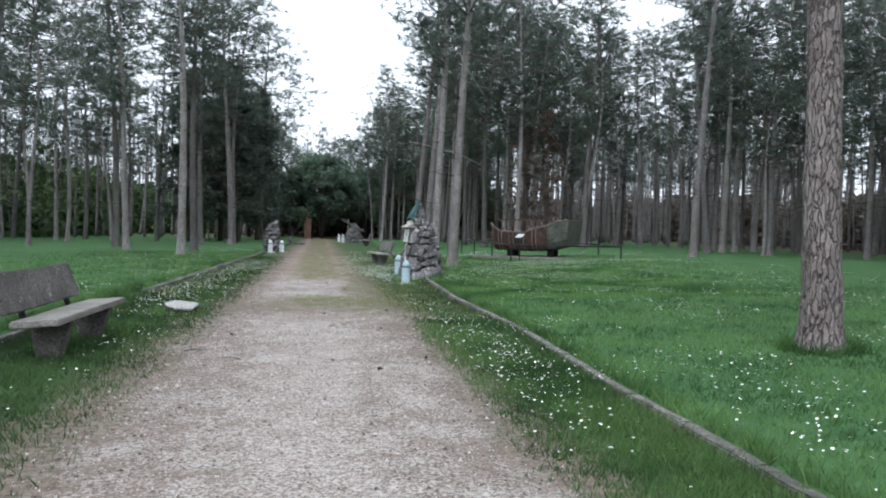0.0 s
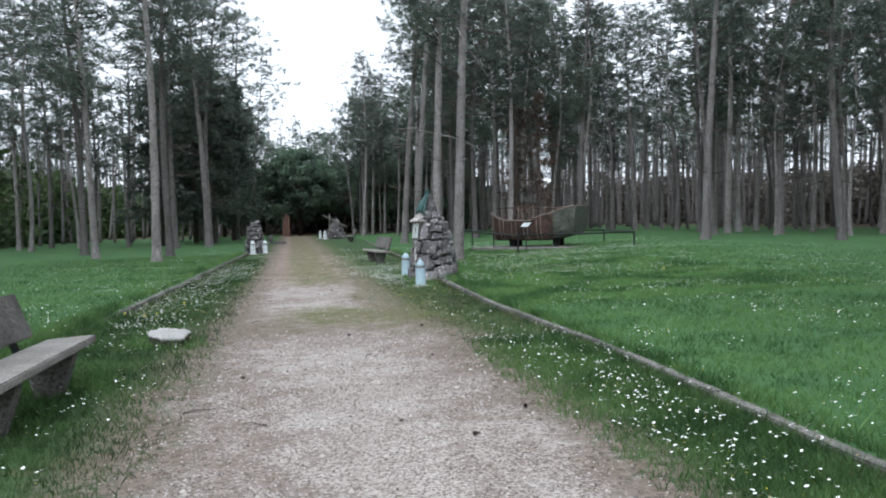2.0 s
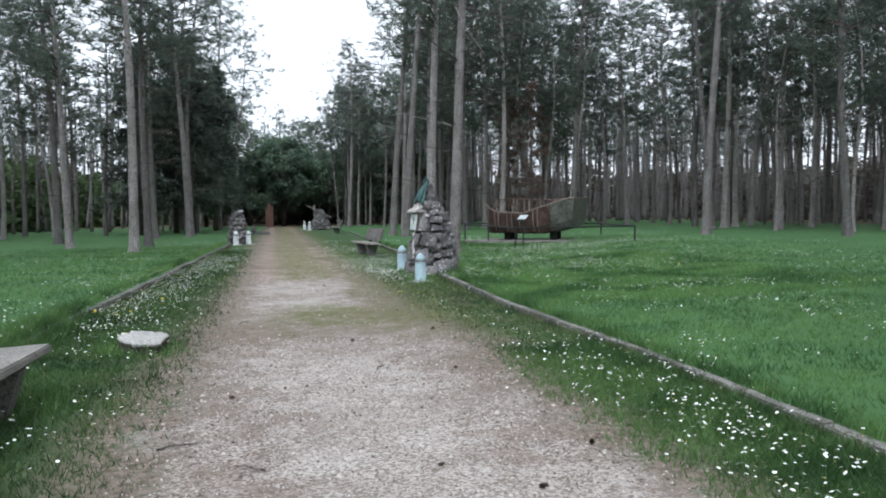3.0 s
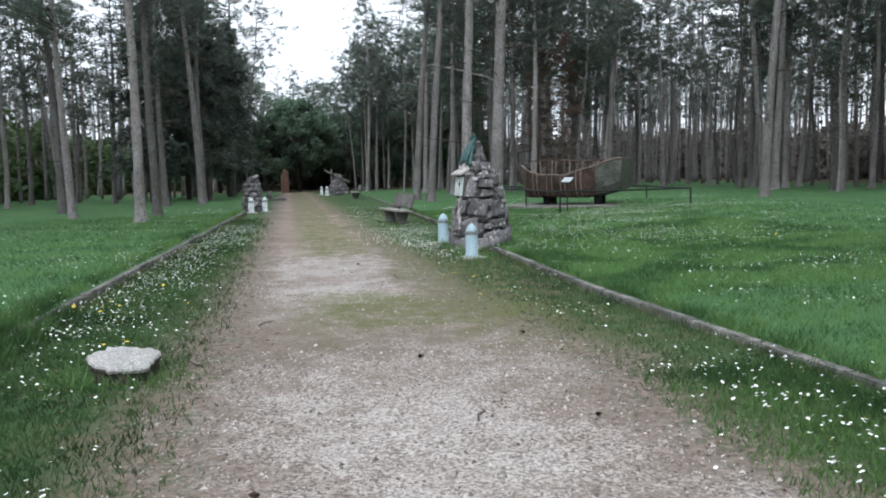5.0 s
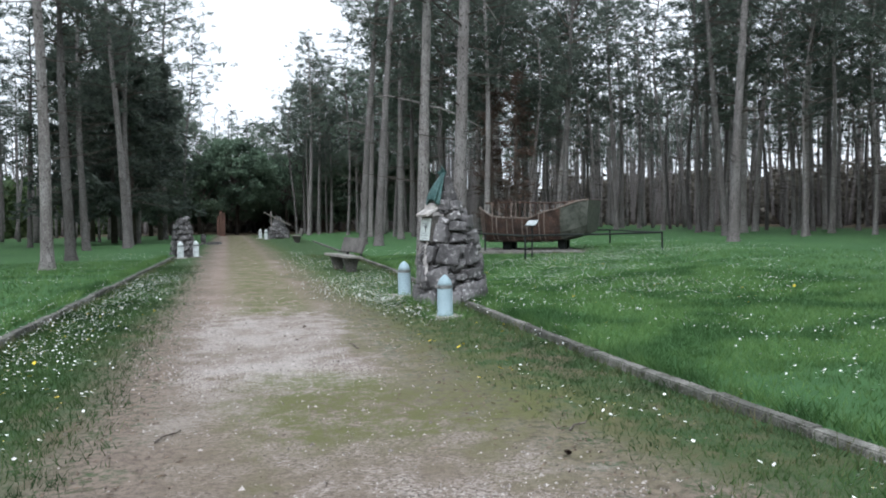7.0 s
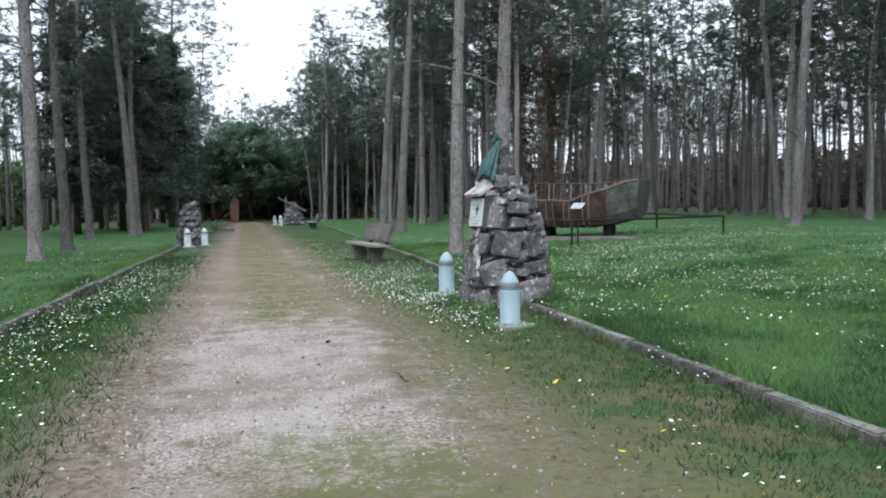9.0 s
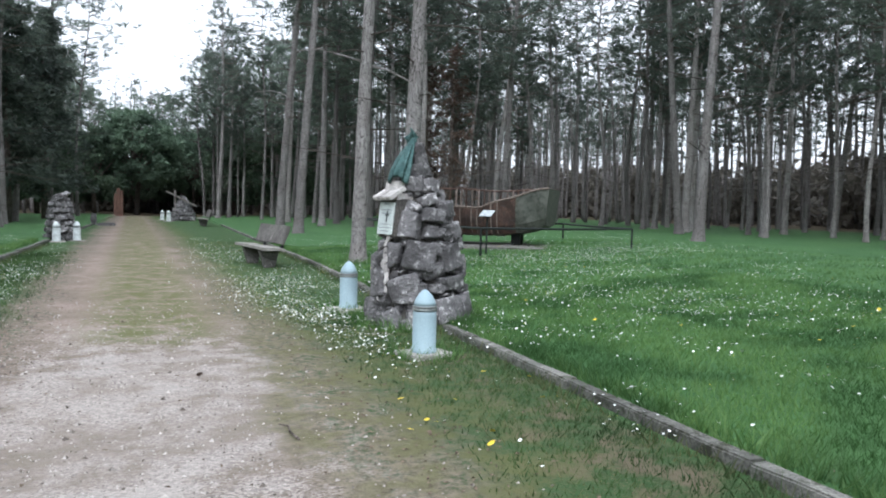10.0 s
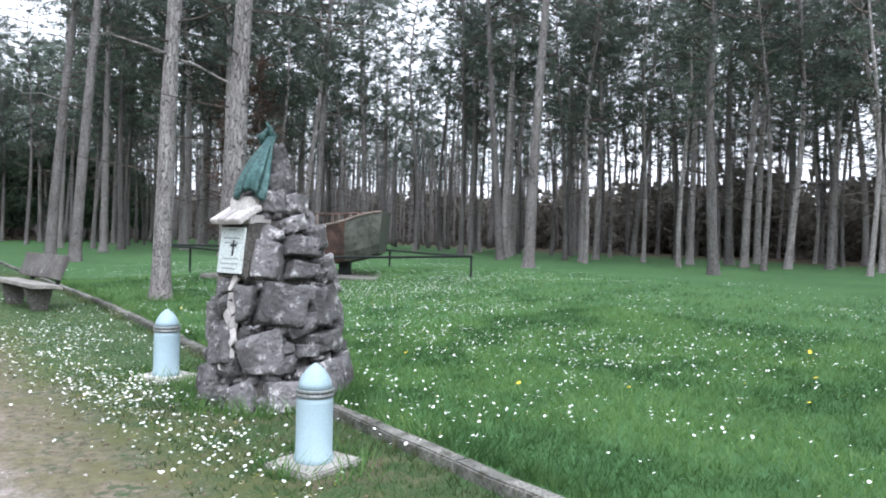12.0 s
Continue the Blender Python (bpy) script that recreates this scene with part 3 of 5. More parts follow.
# the pines that stand forward of the wood, one by one: kind, x, y, turn, lean, towards, size
FRONT = [
    (5, 3.6, 49.0, 20, 3.6, 0, 1.1), (2, 4.09, 46.0, 130, 3.6, 0, 1.1), (0, 3.4, 29.8, 60, 0.8, 0, 0.95), (2, 3.85, 27.2, 250, 3.0, 0, 0.95),
    (0, -7.35, 32.15, 10, 0.5, 180, 0.97), (0, -7.98, 37.1, 200, 0.5, 180, 0.95), (0, -11.0, 36.5, 90, 3.0, 180, 0.85), (3, -13.3, 41.9, 30, 2.0, 190, 1.0),
    (0, -8.7, 50.5, 300, 2.0, 175, 1.05), (1, -10.2, 48.5, 120, 1.0, 180, 1.05), (4, -12.4, 23.8, 0, 5.0, 170, 1.0), (4, -14.0, 28.0, 140, 6.0, 180, 0.95), (1, -12.5, 26.6, 80, 3.0, 0, 1.0),
    (3, -16.9, 39.6, 20, 1.0, 90, 1.0), (4, -19.3, 50.6, 200, 3.0, 0, 1.0), (0, -13.1, 41.4, 15, 2.0, 180, 1.0), (3, -17.5, 41.0, 215, 1.0, 90, 0.9), (6, -21.0, 53.0, 70, 2.0, 90, 1.2),
    (5, 16.2, 34.0, 45, 2.5, 0, 1.0), (2, 19.6, 39.8, 100, 6.0, 180, 0.9), (0, 21.5, 42.0, 10, 0.5, 0, 1.0), (1, 23.0, 43.5, 75, 1.0, 0, 1.0), (4, 21.8, 37.2, 200, 2.0, 0, 1.05),
    (1, 19.5, 29.2, 33, 2.0, 180, 1.0), (0, 25.4, 40.0, 300, 1.0, 0, 0.8), (3, 24.9, 36.7, 220, 2.0, 0, 0.85), (2, 25.7, 34.9, 10, 0.6, 90, 0.75), (0, 25.6, 32.3, 66, 3.0, 0, 0.85), (1, 26.4, 31.0, 166, 3.5, 0, 0.85), (2, 28.6, 30.6, 26, 1.0, 0, 0.8),
    (1, 17.6, 56.4, 50, 2.0, 0, 1.0), (0, 25.3, 62.9, 20, 1.5, 180, 1.0), (4, 26.0, 54.0, 270, 3.0, 180, 1.0), (3, 13.8, 51.1, 10, 1.0, 0, 1.0), (1, 12.2, 53.0, 80, 2.0, 0, 1.1), (0, 8.0, 58.0, 180, 1.0, 90, 1.0),
    (3, 7.0, 60.5, 0, 2.0, 0, 1.0), (2, 1.6, 78.0, 40, 2.0, 0, 0.95), (1, 2.6, 80.0, 140, 1.0, 0, 1.0), (3, 0.6, 84.0, 200, 1.0, 180, 1.0), (6, 4.6, 71.0, 200, 1.0, 0, 1.1), (2, 10.0, 47.0, 30, 0.5, 0, 0.9), (1, -9.2, 54.0, 30, 1.0, 0, 1.1), (4, -9.9, 60.0, 130, 1.5, 0, 1.1), (0, -9.4, 68.0, 230, 1.0, 0, 1.1), (6, -8.8, 76.0, 10, 1.0, 0, 1.2),
    (3, 22.6, 33.0, 10, 2.0, 180, 0.75), (6, 23.6, 30.2, 80, 1.0, 0, 0.9), (3, 20.8, 36.0, 150, 3.0, 0, 0.7), (4, 27.2, 28.0, 60, 2.0, 180, 0.8), (6, 24.4, 27.0, 90, 2.0, 0, 0.85),
    (1, 8.6, 51.5, 40, 1.0, 0, 1.15), (1, 10.8, 56.0, 190, 1.0, 180, 1.2), (2, 6.6, 55.0, 290, 1.0, 0, 1.0), (1, 14.6, 47.5, 100, 2.0, 0, 1.15), (2, 5.6, 63.0, 100, 1.0, 0, 1.0), (1, 12.9, 60.5, 260, 1.0, 0, 1.2)]
front_trees = []
for k, x, y, turn, lean, to, size in FRONT:
    lab = "tall pine leaning slightly, grey scaly bark, on the mown grass" if lean > 3 else "tall straight pine with grey scaly bark on the grass"
    front_trees.append(pine(k, x, y, turn, lean, to, size, lab, "pines on the lawn"))


def dead_branch(tree, points, r):
    """A long bare limb on a tree; points in the world's directions from the foot of the trunk."""
    inv = tree.matrix_basis.to_3x3().inverted()
    v, f = tube_arrays([inv @ Vector(p) for p in points], [r * (1 - 0.8 * i / (len(points) - 1)) for i in range(len(points))], 6)
    child("dead_branch", mesh_of("dead_branch", v, f, BARK, True), tree, "long bare dead branch")


dead_branch(front_trees[2], [(0.1, 0, 4.75), (-0.5, -0.1, 4.85), (-1.0, -0.1, 4.95), (-1.5, 0.1, 4.9)], 0.035)
dead_branch(front_trees[2], [(0.05, 0, 4.7), (0.6, 0.1, 4.65), (1.3, 0.2, 4.4), (1.9, 0.2, 4.1)], 0.04)
dead_branch(front_trees[3], [(0.1, 0, 8.1), (1.0, 0.2, 7.95), (2.2, 0.2, 7.75), (3.6, 0.3, 7.5)], 0.05)
dead_branch(front_trees[3], [(0.1, -0.1, 8.0), (0.35, -0.3, 7.4), (0.8, -0.4, 6.7), (1.15, -0.4, 6.2)], 0.03)
dead_branch(front_trees[0], [(0.3, 0, 6.5), (-0.4, 0, 6.7), (-1.2, 0.1, 6.6)], 0.03)

# unseen pines beside and behind the start, added to shade the near lawn
for k, x, y, turn in ((0, 9.2, 0.8, 10), (2, 11.5, 4.6, 80), (1, 12.4, -3.0, 140), (0, 8.0, -5.5, 200), (4, -8.2, 2.0, 30), (1, -9.4, -4.5, 100), (2, 15.0, 8.0, 60), (5, 10.8, 9.5, 15), (1, 13.5, 13.0, 95), (0, 17.0, 15.5, 170), (2, 20.0, 13.0, 250)):
    pine(k, x, y, turn, 1.0, 0, 1.0, "tall straight pine with grey scaly bark on the grass", "pines on the lawn")

KINDS.append(pine_meshes(140, 19.0, 8.5, 0.235, 0.15, 2.8, 36, 6, 40, 60))
KINDS[7][0].materials[0] = BARK_OLD
pine(7, 6.4, 7.75, 40, 0.8, 180, 1.0, "thick old pine with deeply cracked reddish-grey bark", "pines on the lawn")


# fuller crowns close the end of the way, their brightness put into paler needles
KINDS.append(pine_meshes(141, 14.5, 6.0, 0.17, 0.3, 3.6, 60, 12, needles=NEEDLES_BRIGHT_END, blades_each=24))
KINDS.append(pine_meshes(142, 12.5, 4.6, 0.15, 0.4, 3.4, 56, 12, needles=NEEDLES_BRIGHT_END, blades_each=24))
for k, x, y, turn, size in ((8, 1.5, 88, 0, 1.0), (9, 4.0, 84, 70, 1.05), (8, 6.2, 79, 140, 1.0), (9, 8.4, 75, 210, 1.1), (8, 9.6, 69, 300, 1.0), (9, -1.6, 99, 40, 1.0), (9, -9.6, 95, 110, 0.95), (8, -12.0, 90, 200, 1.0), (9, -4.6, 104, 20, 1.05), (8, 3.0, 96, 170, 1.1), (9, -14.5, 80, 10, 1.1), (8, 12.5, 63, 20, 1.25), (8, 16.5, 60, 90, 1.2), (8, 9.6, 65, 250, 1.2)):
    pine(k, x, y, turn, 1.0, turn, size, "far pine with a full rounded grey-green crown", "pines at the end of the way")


def in_wood(x, y):
    if -16 < y < 112 and 27 < x < 60:
        return rnd.random() < (0.2 if y < 6 + 0.3 * x else 0.85 if y < 17 + 0.6 * x else 1.0)
    if 33 < y < 60 and 21 < x < 28:
        return True
    if y > 50 and x > 12 and x < 64 and y < 112:
        return True
    if y > 61 and 6 < x < 64 and y < 112:
        return True
    if y > 82 and 0.5 < x < 64 and y < 112:
        return True
    if y > 101 and -60 < x < 64 and y < 118:
        return True
    if -44 < x < -21 and -16 < y < 100:
        return rnd.random() < 0.22
    if x < -10 and x > -44 and 52 < y < 100:
        return rnd.random() < 0.3
    if -30 < y < -12 and abs(x) > 9 and abs(x) < 50:
        return True
    return False


taken = [(a[1], a[2]) for a in FRONT]
spots = []
for _ in range(90000):
    if len(spots) >= 880:
        break
    x, y = rnd.uniform(-58, 64), rnd.uniform(-30, 118)
    if not in_wood(x, y):
        continue
    gap = 2.2 if x < 33 and y < 70 else 1.7
    if min((x - a) ** 2 + (y - b) ** 2 for a, b in taken) < gap ** 2:
        continue
    if rnd.random() < 0.8 and (y < 0 or abs(x) > 50 or y > 112):
        continue
    taken.append((x, y))
    spots.append((x, y))
spots.sort(key=lambda p: (p[0] + 1) ** 2 + (p[1] - 12) ** 2)
for x, y in spots[:265]:
    thin = rnd.uniform(0.62, 0.95) if rnd.random() < 0.45 else rnd.uniform(0.85, 1.08)
    pine(rnd.choice((0, 1, 2, 3, 3, 4, 4, 6, 6)), x, y, rnd.uniform(0, 360), abs(rnd.gauss(0, 2.6)), rnd.uniform(0, 360), thin)


def pine_stand(places):
    """The far rows of the wood, joined: slim trunks with thin crowns."""
    tubes, centres = [], []
    for x, y in places:
        z0, h = land(x, y), rnd.uniform(11, 17)
        lx, ly, r = rnd.gauss(0, 0.5), rnd.gauss(0, 0.5), rnd.uniform(0.09, 0.17)
        tubes.append(tube_arrays([(x + lx * s, y + ly * s, z0 - 0.1 + h * s) for s in (0, 0.05, 0.35, 0.7, 1.0)], [r * 1.3, r, r * 0.8, r * 0.5, r * 0.1], 7))
        for _ in range(36):
            s = rnd.uniform(0.5, 1.0)
            w = 2.0 * (1.15 - s)
            centres.append((x + lx * s + rnd.gauss(0, w), y + ly * s + rnd.gauss(0, w), z0 + h * s))
    ob = new("pine_stand", mesh_of("pine_stand", *joined_tubes(tubes), BARK, True))
    tagged(ob, "crowded slim grey pine trunks deep in the wood", "trees", kind="stuff")
    ob = new("pine_canopy", tri_mesh("pine_canopy", tufts(centres, 0.55, 14, 77, width=0.055), NEEDLES))
    tagged(ob, "thin green canopy of the far pines", "foliage", kind="stuff")


pine_stand(spots[265:])


# ---- dark firs, withered conifers, broadleaved trees ----
def fir_meshes(seed, height, base, spread, needles, count, blades_each=9, width=0.16):
    g = random.Random(seed)
    v, f = tube_arrays([(0, 0, -0.2), (0, 0, height * 0.4), (0.05, 0, height * 0.98)], [0.2, 0.12, 0.02], 8)
    trunk = mesh_of("trunk", v, f, BARK_DARK, True)
    tubes, centres = [], []
    for i in range(count):
        s = (i + g.random()) / count
        z = base + (height - base) * s
        ln = spread * (1 - s) ** 0.5 * g.uniform(0.55, 1.1) + 0.25
        pts = limb_path((0, 0, z), g.uniform(0, 6.28), g.uniform(-0.35, 0.1), ln, g, 0.05)
        tubes.append(tube_arrays(pts, [0.03, 0.022, 0.016, 0.01, 0.004], 3))
        for k in range(1, 5):
            for _ in range(3):
                centres.append(pts[k] + Vector((g.gauss(0, 0.22), g.gauss(0, 0.22), g.gauss(-0.08, 0.18))) * max(0.7, ln * 0.45))
    V, F = joined_tubes(tubes)
    return trunk, mesh_of("branches", V, F, BARK_DARK), tri_mesh("crown", tufts([tuple(c) for c in centres], 0.5, blades_each, seed, up=-0.1, width=width), needles)


def conifer(meshes, x, y, turn, size, label):
    t = thing("conifer_tree", pose(x, y, land(x, y), 0, 0, turn) @ Matrix.Scale(size, 4), label, "tree", "conifers at the wood's edge")
    dress(t, meshes)


DARK_FIR = fir_meshes(31, 13.0, 1.8, 2.5, NEEDLES_DARK, 75)
for x, y, turn, size in ((-9.6, 57, 0, 1.0), (-11.5, 61, 70, 1.1), (-9.4, 66, 140, 1.0), (-12.5, 55, 200, 0.95), (-10.5, 73, 30, 1.05), (-14, 66, 100, 0.9)):
    conifer(DARK_FIR, x, y, turn, size, "dark dense conifer with foliage down to the ground")
DEAD_FIR = fir_meshes(32, 10.0, 0.9, 1.5, NEEDLES_BROWN, 40, 4, 0.075)
for x, y, turn, size in ((12.6, 50.0, 0, 0.95), (10.9, 49.0, 130, 0.85)):
    conifer(DEAD_FIR, x, y, turn, size, "withered conifer with brown dry needles")


def broadleaf_meshes(seed, height, crown_z, rx, rz, clumps, leaf):
    g = random.Random(seed)
    tubes = [tube_arrays([(0, 0, -0.2), (0.1, 0, crown_z * 0.5), (0, 0.1, crown_z)], [0.24, 0.17, 0.12], 8)]
    trunk = mesh_of("trunk", *joined_tubes(tubes), BARK_DARK, True)
    tubes, centres = [], []
    for i in range(clumps):
        a, u = g.uniform(0, 6.28), g.uniform(-0.75, 1.0)
        r = rx * math.sqrt(max(0.05, 1 - u * u)) * g.uniform(0.55, 1.05)
        c = Vector((math.cos(a) * r, math.sin(a) * r, crown_z + u * rz * g.uniform(0.8, 1.05)))
        if i % 3 == 0:
            tubes.append(tube_arrays([(0, 0, crown_z * 0.7), c * 0.5 + Vector((0, 0, crown_z * 0.35)), c], [0.07, 0.045, 0.012], 4))
        s = g.uniform(0.45, 0.95)
        for _ in range(40):
            centres.append(c + Vector((g.gauss(0, 0.5), g.gauss(0, 0.5), g.gauss(0, 0.34))) * s)
    limbs = mesh_of("branches", *joined_tubes(tubes), BARK_DARK)
    return trunk, limbs, tri_mesh("crown", tufts([tuple(c) for c in centres], 0.26, 5, seed, up=0.1, width=0.42), leaf)


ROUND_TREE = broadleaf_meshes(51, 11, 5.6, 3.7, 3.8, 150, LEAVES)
DARK_TREE = broadleaf_meshes(52, 9, 4.0, 3.4, 3.6, 110, LEAVES_DARK)


def broadleaf(meshes, x, y, turn, size, label):
    t = thing("broadleaf_tree", pose(x, y, land(x, y), 0, 0, turn) @ Matrix.Scale(size, 4), label, "tree", "broadleaved trees at the end of the way")
    dress(t, meshes)


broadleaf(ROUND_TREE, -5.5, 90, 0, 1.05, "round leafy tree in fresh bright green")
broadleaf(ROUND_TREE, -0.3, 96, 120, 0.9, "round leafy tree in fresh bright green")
for x, y, turn, size in ((3.5, 91, 0, 0.95), (8, 84, 60, 1.0), (6.0, 88, 30, 1.0), (10.5, 78, 100, 0.95), (-9, 88, 130, 1.0), (-13, 84, 210, 1.0), (13, 84, 20, 0.8), (-1, 103, 80, 1.2), (-7, 101, 10, 1.3), (4, 104, 200, 1.3)):
    broadleaf(DARK_TREE, x, y, turn, size, "bushy broadleaved tree in dull dark green")


def scrub():
    """Undergrowth and the far edge of the wood, beyond counting."""
    g = np.random.default_rng(5)
    cs = []
    for i in range(1500):
        k = i % 4
        if k == 0:
            x, y = g.uniform(42, 68), g.uniform(-20, 118)
        elif k == 1:
            x, y = g.uniform(-60, -25), g.uniform(-20, 100)
        elif k == 2:
            x, y = g.uniform(-64, 72), g.uniform(100, 126)
        else:
            x, y = g.uniform(-70, 70), g.uniform(-50, -28)
        top = g.uniform(3.5, 6.5) if k == 0 else g.uniform(2.5, 7.5)
        n = int(26 * top)
        c = np.stack([g.normal(x, 1.3, n), g.normal(y, 1.3, n), np.abs(g.uniform(0, top, n))], axis=1)
        cs.append(c)
    c = np.concatenate(cs)
    left = c[:, 0] < -20
    for sel, m, lab in ((~left, SCRUB, "dense dull brown-green undergrowth under the pines"), (left, EDGE_LEAVES, "leafy light green woodland edge behind the pines")):
        ob = new("undergrowth", tri_mesh("undergrowth", tufts(c[sel], 0.75, 2, 9, up=0.1, width=0.4), m))
        tagged(ob, lab, "undergrowth", kind="stuff")


scrub()

# ---- kerbs ----
def kerbs(name, line, y0, y1, side, top, gap=()):
    t = thing(name, pose(0, 0, 0), "long row of weathered concrete kerb stones with mossy stains", "kerb", kind="structure")
    meshes = []
    for i in range(5):
        bm = box_bm(0.12, 0.992, 0.34, None, 0.012, 0.012, 2, i * 3.7)
        me = bpy.data.meshes.new("kerb_stone")
        bm.to_mesh(me)
        bm.free()
        me.materials.append(CONCRETE)
        meshes.append(me)
    y = y0
    i = 0
    g = random.Random(len(name))
    while y < y1:
        if not any(a < y < b for a, b in gap):
            ob = child("kerb_stone", meshes[i % 5], t)
            slope = math.degrees(math.atan((line(y + 0.5) - line(y - 0.5))))
            ob.matrix_basis = pose(line(y) + side * 0.06, y, top - 0.17 + g.uniform(-0.008, 0.008), g.uniform(-0.6, 0.6), g.uniform(-1.5, 1.5), -slope + g.uniform(-0.4, 0.4))
        y += 1.0
        i += 1


kerbs("kerb_right", kerb_right, -4.0, 60.0, 1, 0.082, ((20.3, 22.2),))
kerbs("kerb_left", kerb_left, -4.0, 60.0, -1, 0.105, ((39.3, 41.7),))


# ---- benches ----
def bench(m, label):
    """Facing local +x, its length along y, foot on z = 0."""
    t = thing("park_bench", m, label, "bench", "benches along the way")
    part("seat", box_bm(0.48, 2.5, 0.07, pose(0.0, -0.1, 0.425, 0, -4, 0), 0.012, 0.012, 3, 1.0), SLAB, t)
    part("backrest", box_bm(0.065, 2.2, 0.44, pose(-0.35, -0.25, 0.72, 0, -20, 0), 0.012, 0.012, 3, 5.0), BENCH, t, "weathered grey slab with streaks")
    for y in (-0.78, 0.6):
        bm = bmesh.new()
        prof = [(-0.12, -0.1), (0.05, -0.1), (0.2, 0.385), (-0.24, 0.385)]
        a = [bm.verts.new((x, y - 0.09, z)) for x, z in prof]
        b = [bm.verts.new((x, y + 0.09, z)) for x, z in prof]
        bm.faces.new(a[::-1])
        bm.faces.new(b)
        for i in range(4):
            bm.faces.new((a[i], a[(i + 1) % 4], b[(i + 1) % 4], b[i]))
        bmesh.ops.recalc_face_normals(bm, faces=bm.faces)
        bmesh.ops.bevel(bm, geom=list(bm.edges), offset=0.012, segments=2, affect="EDGES")
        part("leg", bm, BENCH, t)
        part("bracket", box_bm(0.05, 0.07, 0.42, pose(-0.365, y, 0.57, 0, -20, 0), 0.006), IRON, t, "dark iron bracket of the backrest")
    return t


bench(pose(-2.56, 8.33, 0.0, 0, 0, 3), "weathered grey concrete bench with a tilted backrest by the kerb")
bench(pose(1.12, 29.8, 0.0, 0, 0, 191), "grey concrete bench with a tilted backrest, backed on the lawn")
bench(pose(0.2, 58.5, 0.0, 0, 0, 184), "small far grey concrete bench beside the way")


# ---- stones for the cairns ----
def stone_mesh(seed):
    """An angular, broken fieldstone about 2 across."""
    g = random.Random(seed * 7 + 1)
    bm = bmesh.new()
    for _ in range(16):
        v = Vector((g.gauss(0, 1), g.gauss(0, 1), g.gauss(0, 1))).normalized()
        k = max(abs(v.x), abs(v.y), abs(v.z))
        bm.verts.new(v.lerp(v / k, 0.55) * g.uniform(0.85, 1.05))
    hull = bmesh.ops.convex_hull(bm, input=bm.verts)
    bmesh.ops.delete(bm, geom=[e for e in hull["geom_interior"] if isinstance(e, bmesh.types.BMVert)], context="VERTS")
    bmesh.ops.triangulate(bm, faces=bm.faces)
    bmesh.ops.subdivide_edges(bm, edges=bm.edges, cuts=2, use_grid_fill=True)
    o = Vector((seed * 5.3, seed * 2.1, seed))
    for v in bm.verts:
        v.co += noise.noise_vector(v.co * 1.6 + o) * 0.07 + noise.noise_vector(v.co * 5.5 + o) * 0.055
    bmesh.ops.recalc_face_normals(bm, faces=bm.faces)
    me = bpy.data.meshes.new("stone")
    bm.to_mesh(me)
    bm.free()
    me.materials.append(ROCK)
    return me


STONES = [stone_mesh(i) for i in range(14)]
LIME_STONES = []
for i in range(4):
    LIME_STONES.append(STONES[i].copy())
    LIME_STONES[-1].materials[0] = LIME


def block_mesh(seed):
    """A roughly squared block with broken corners, about 2 across."""
    g = random.Random(seed * 13 + 5)
    bm = bmesh.new()
    bmesh.ops.create_cube(bm, size=2.0)
    for v in bm.verts:
        v.co = Vector((v.co.x * g.uniform(0.85, 1.0), v.co.y * g.uniform(0.6, 1.08), v.co.z * g.uniform(0.6, 1.08)))
    bmesh.ops.bevel(bm, geom=list(bm.edges), offset=0.2, segments=2, profile=0.55, affect="EDGES")
    bmesh.ops.triangulate(bm, faces=bm.faces)
    bmesh.ops.subdivide_edges(bm, edges=[e for e in bm.edges if e.calc_length() > 0.5], cuts=2, use_grid_fill=True)
    o = Vector((seed * 3.3, seed * 7.1, seed))
    for v in bm.verts:
        v.co += noise.noise_vector(v.co * 1.3 + o) * 0.1 + noise.noise_vector(v.co * 4.5 + o) * 0.05
    bmesh.ops.recalc_face_normals(bm, faces=bm.faces)
    me = bpy.data.meshes.new("stone")
    bm.to_mesh(me)
    bm.free()
    me.materials.append(ROCK)
    return me


BLOCKS = [block_mesh(i) for i in range(9)]


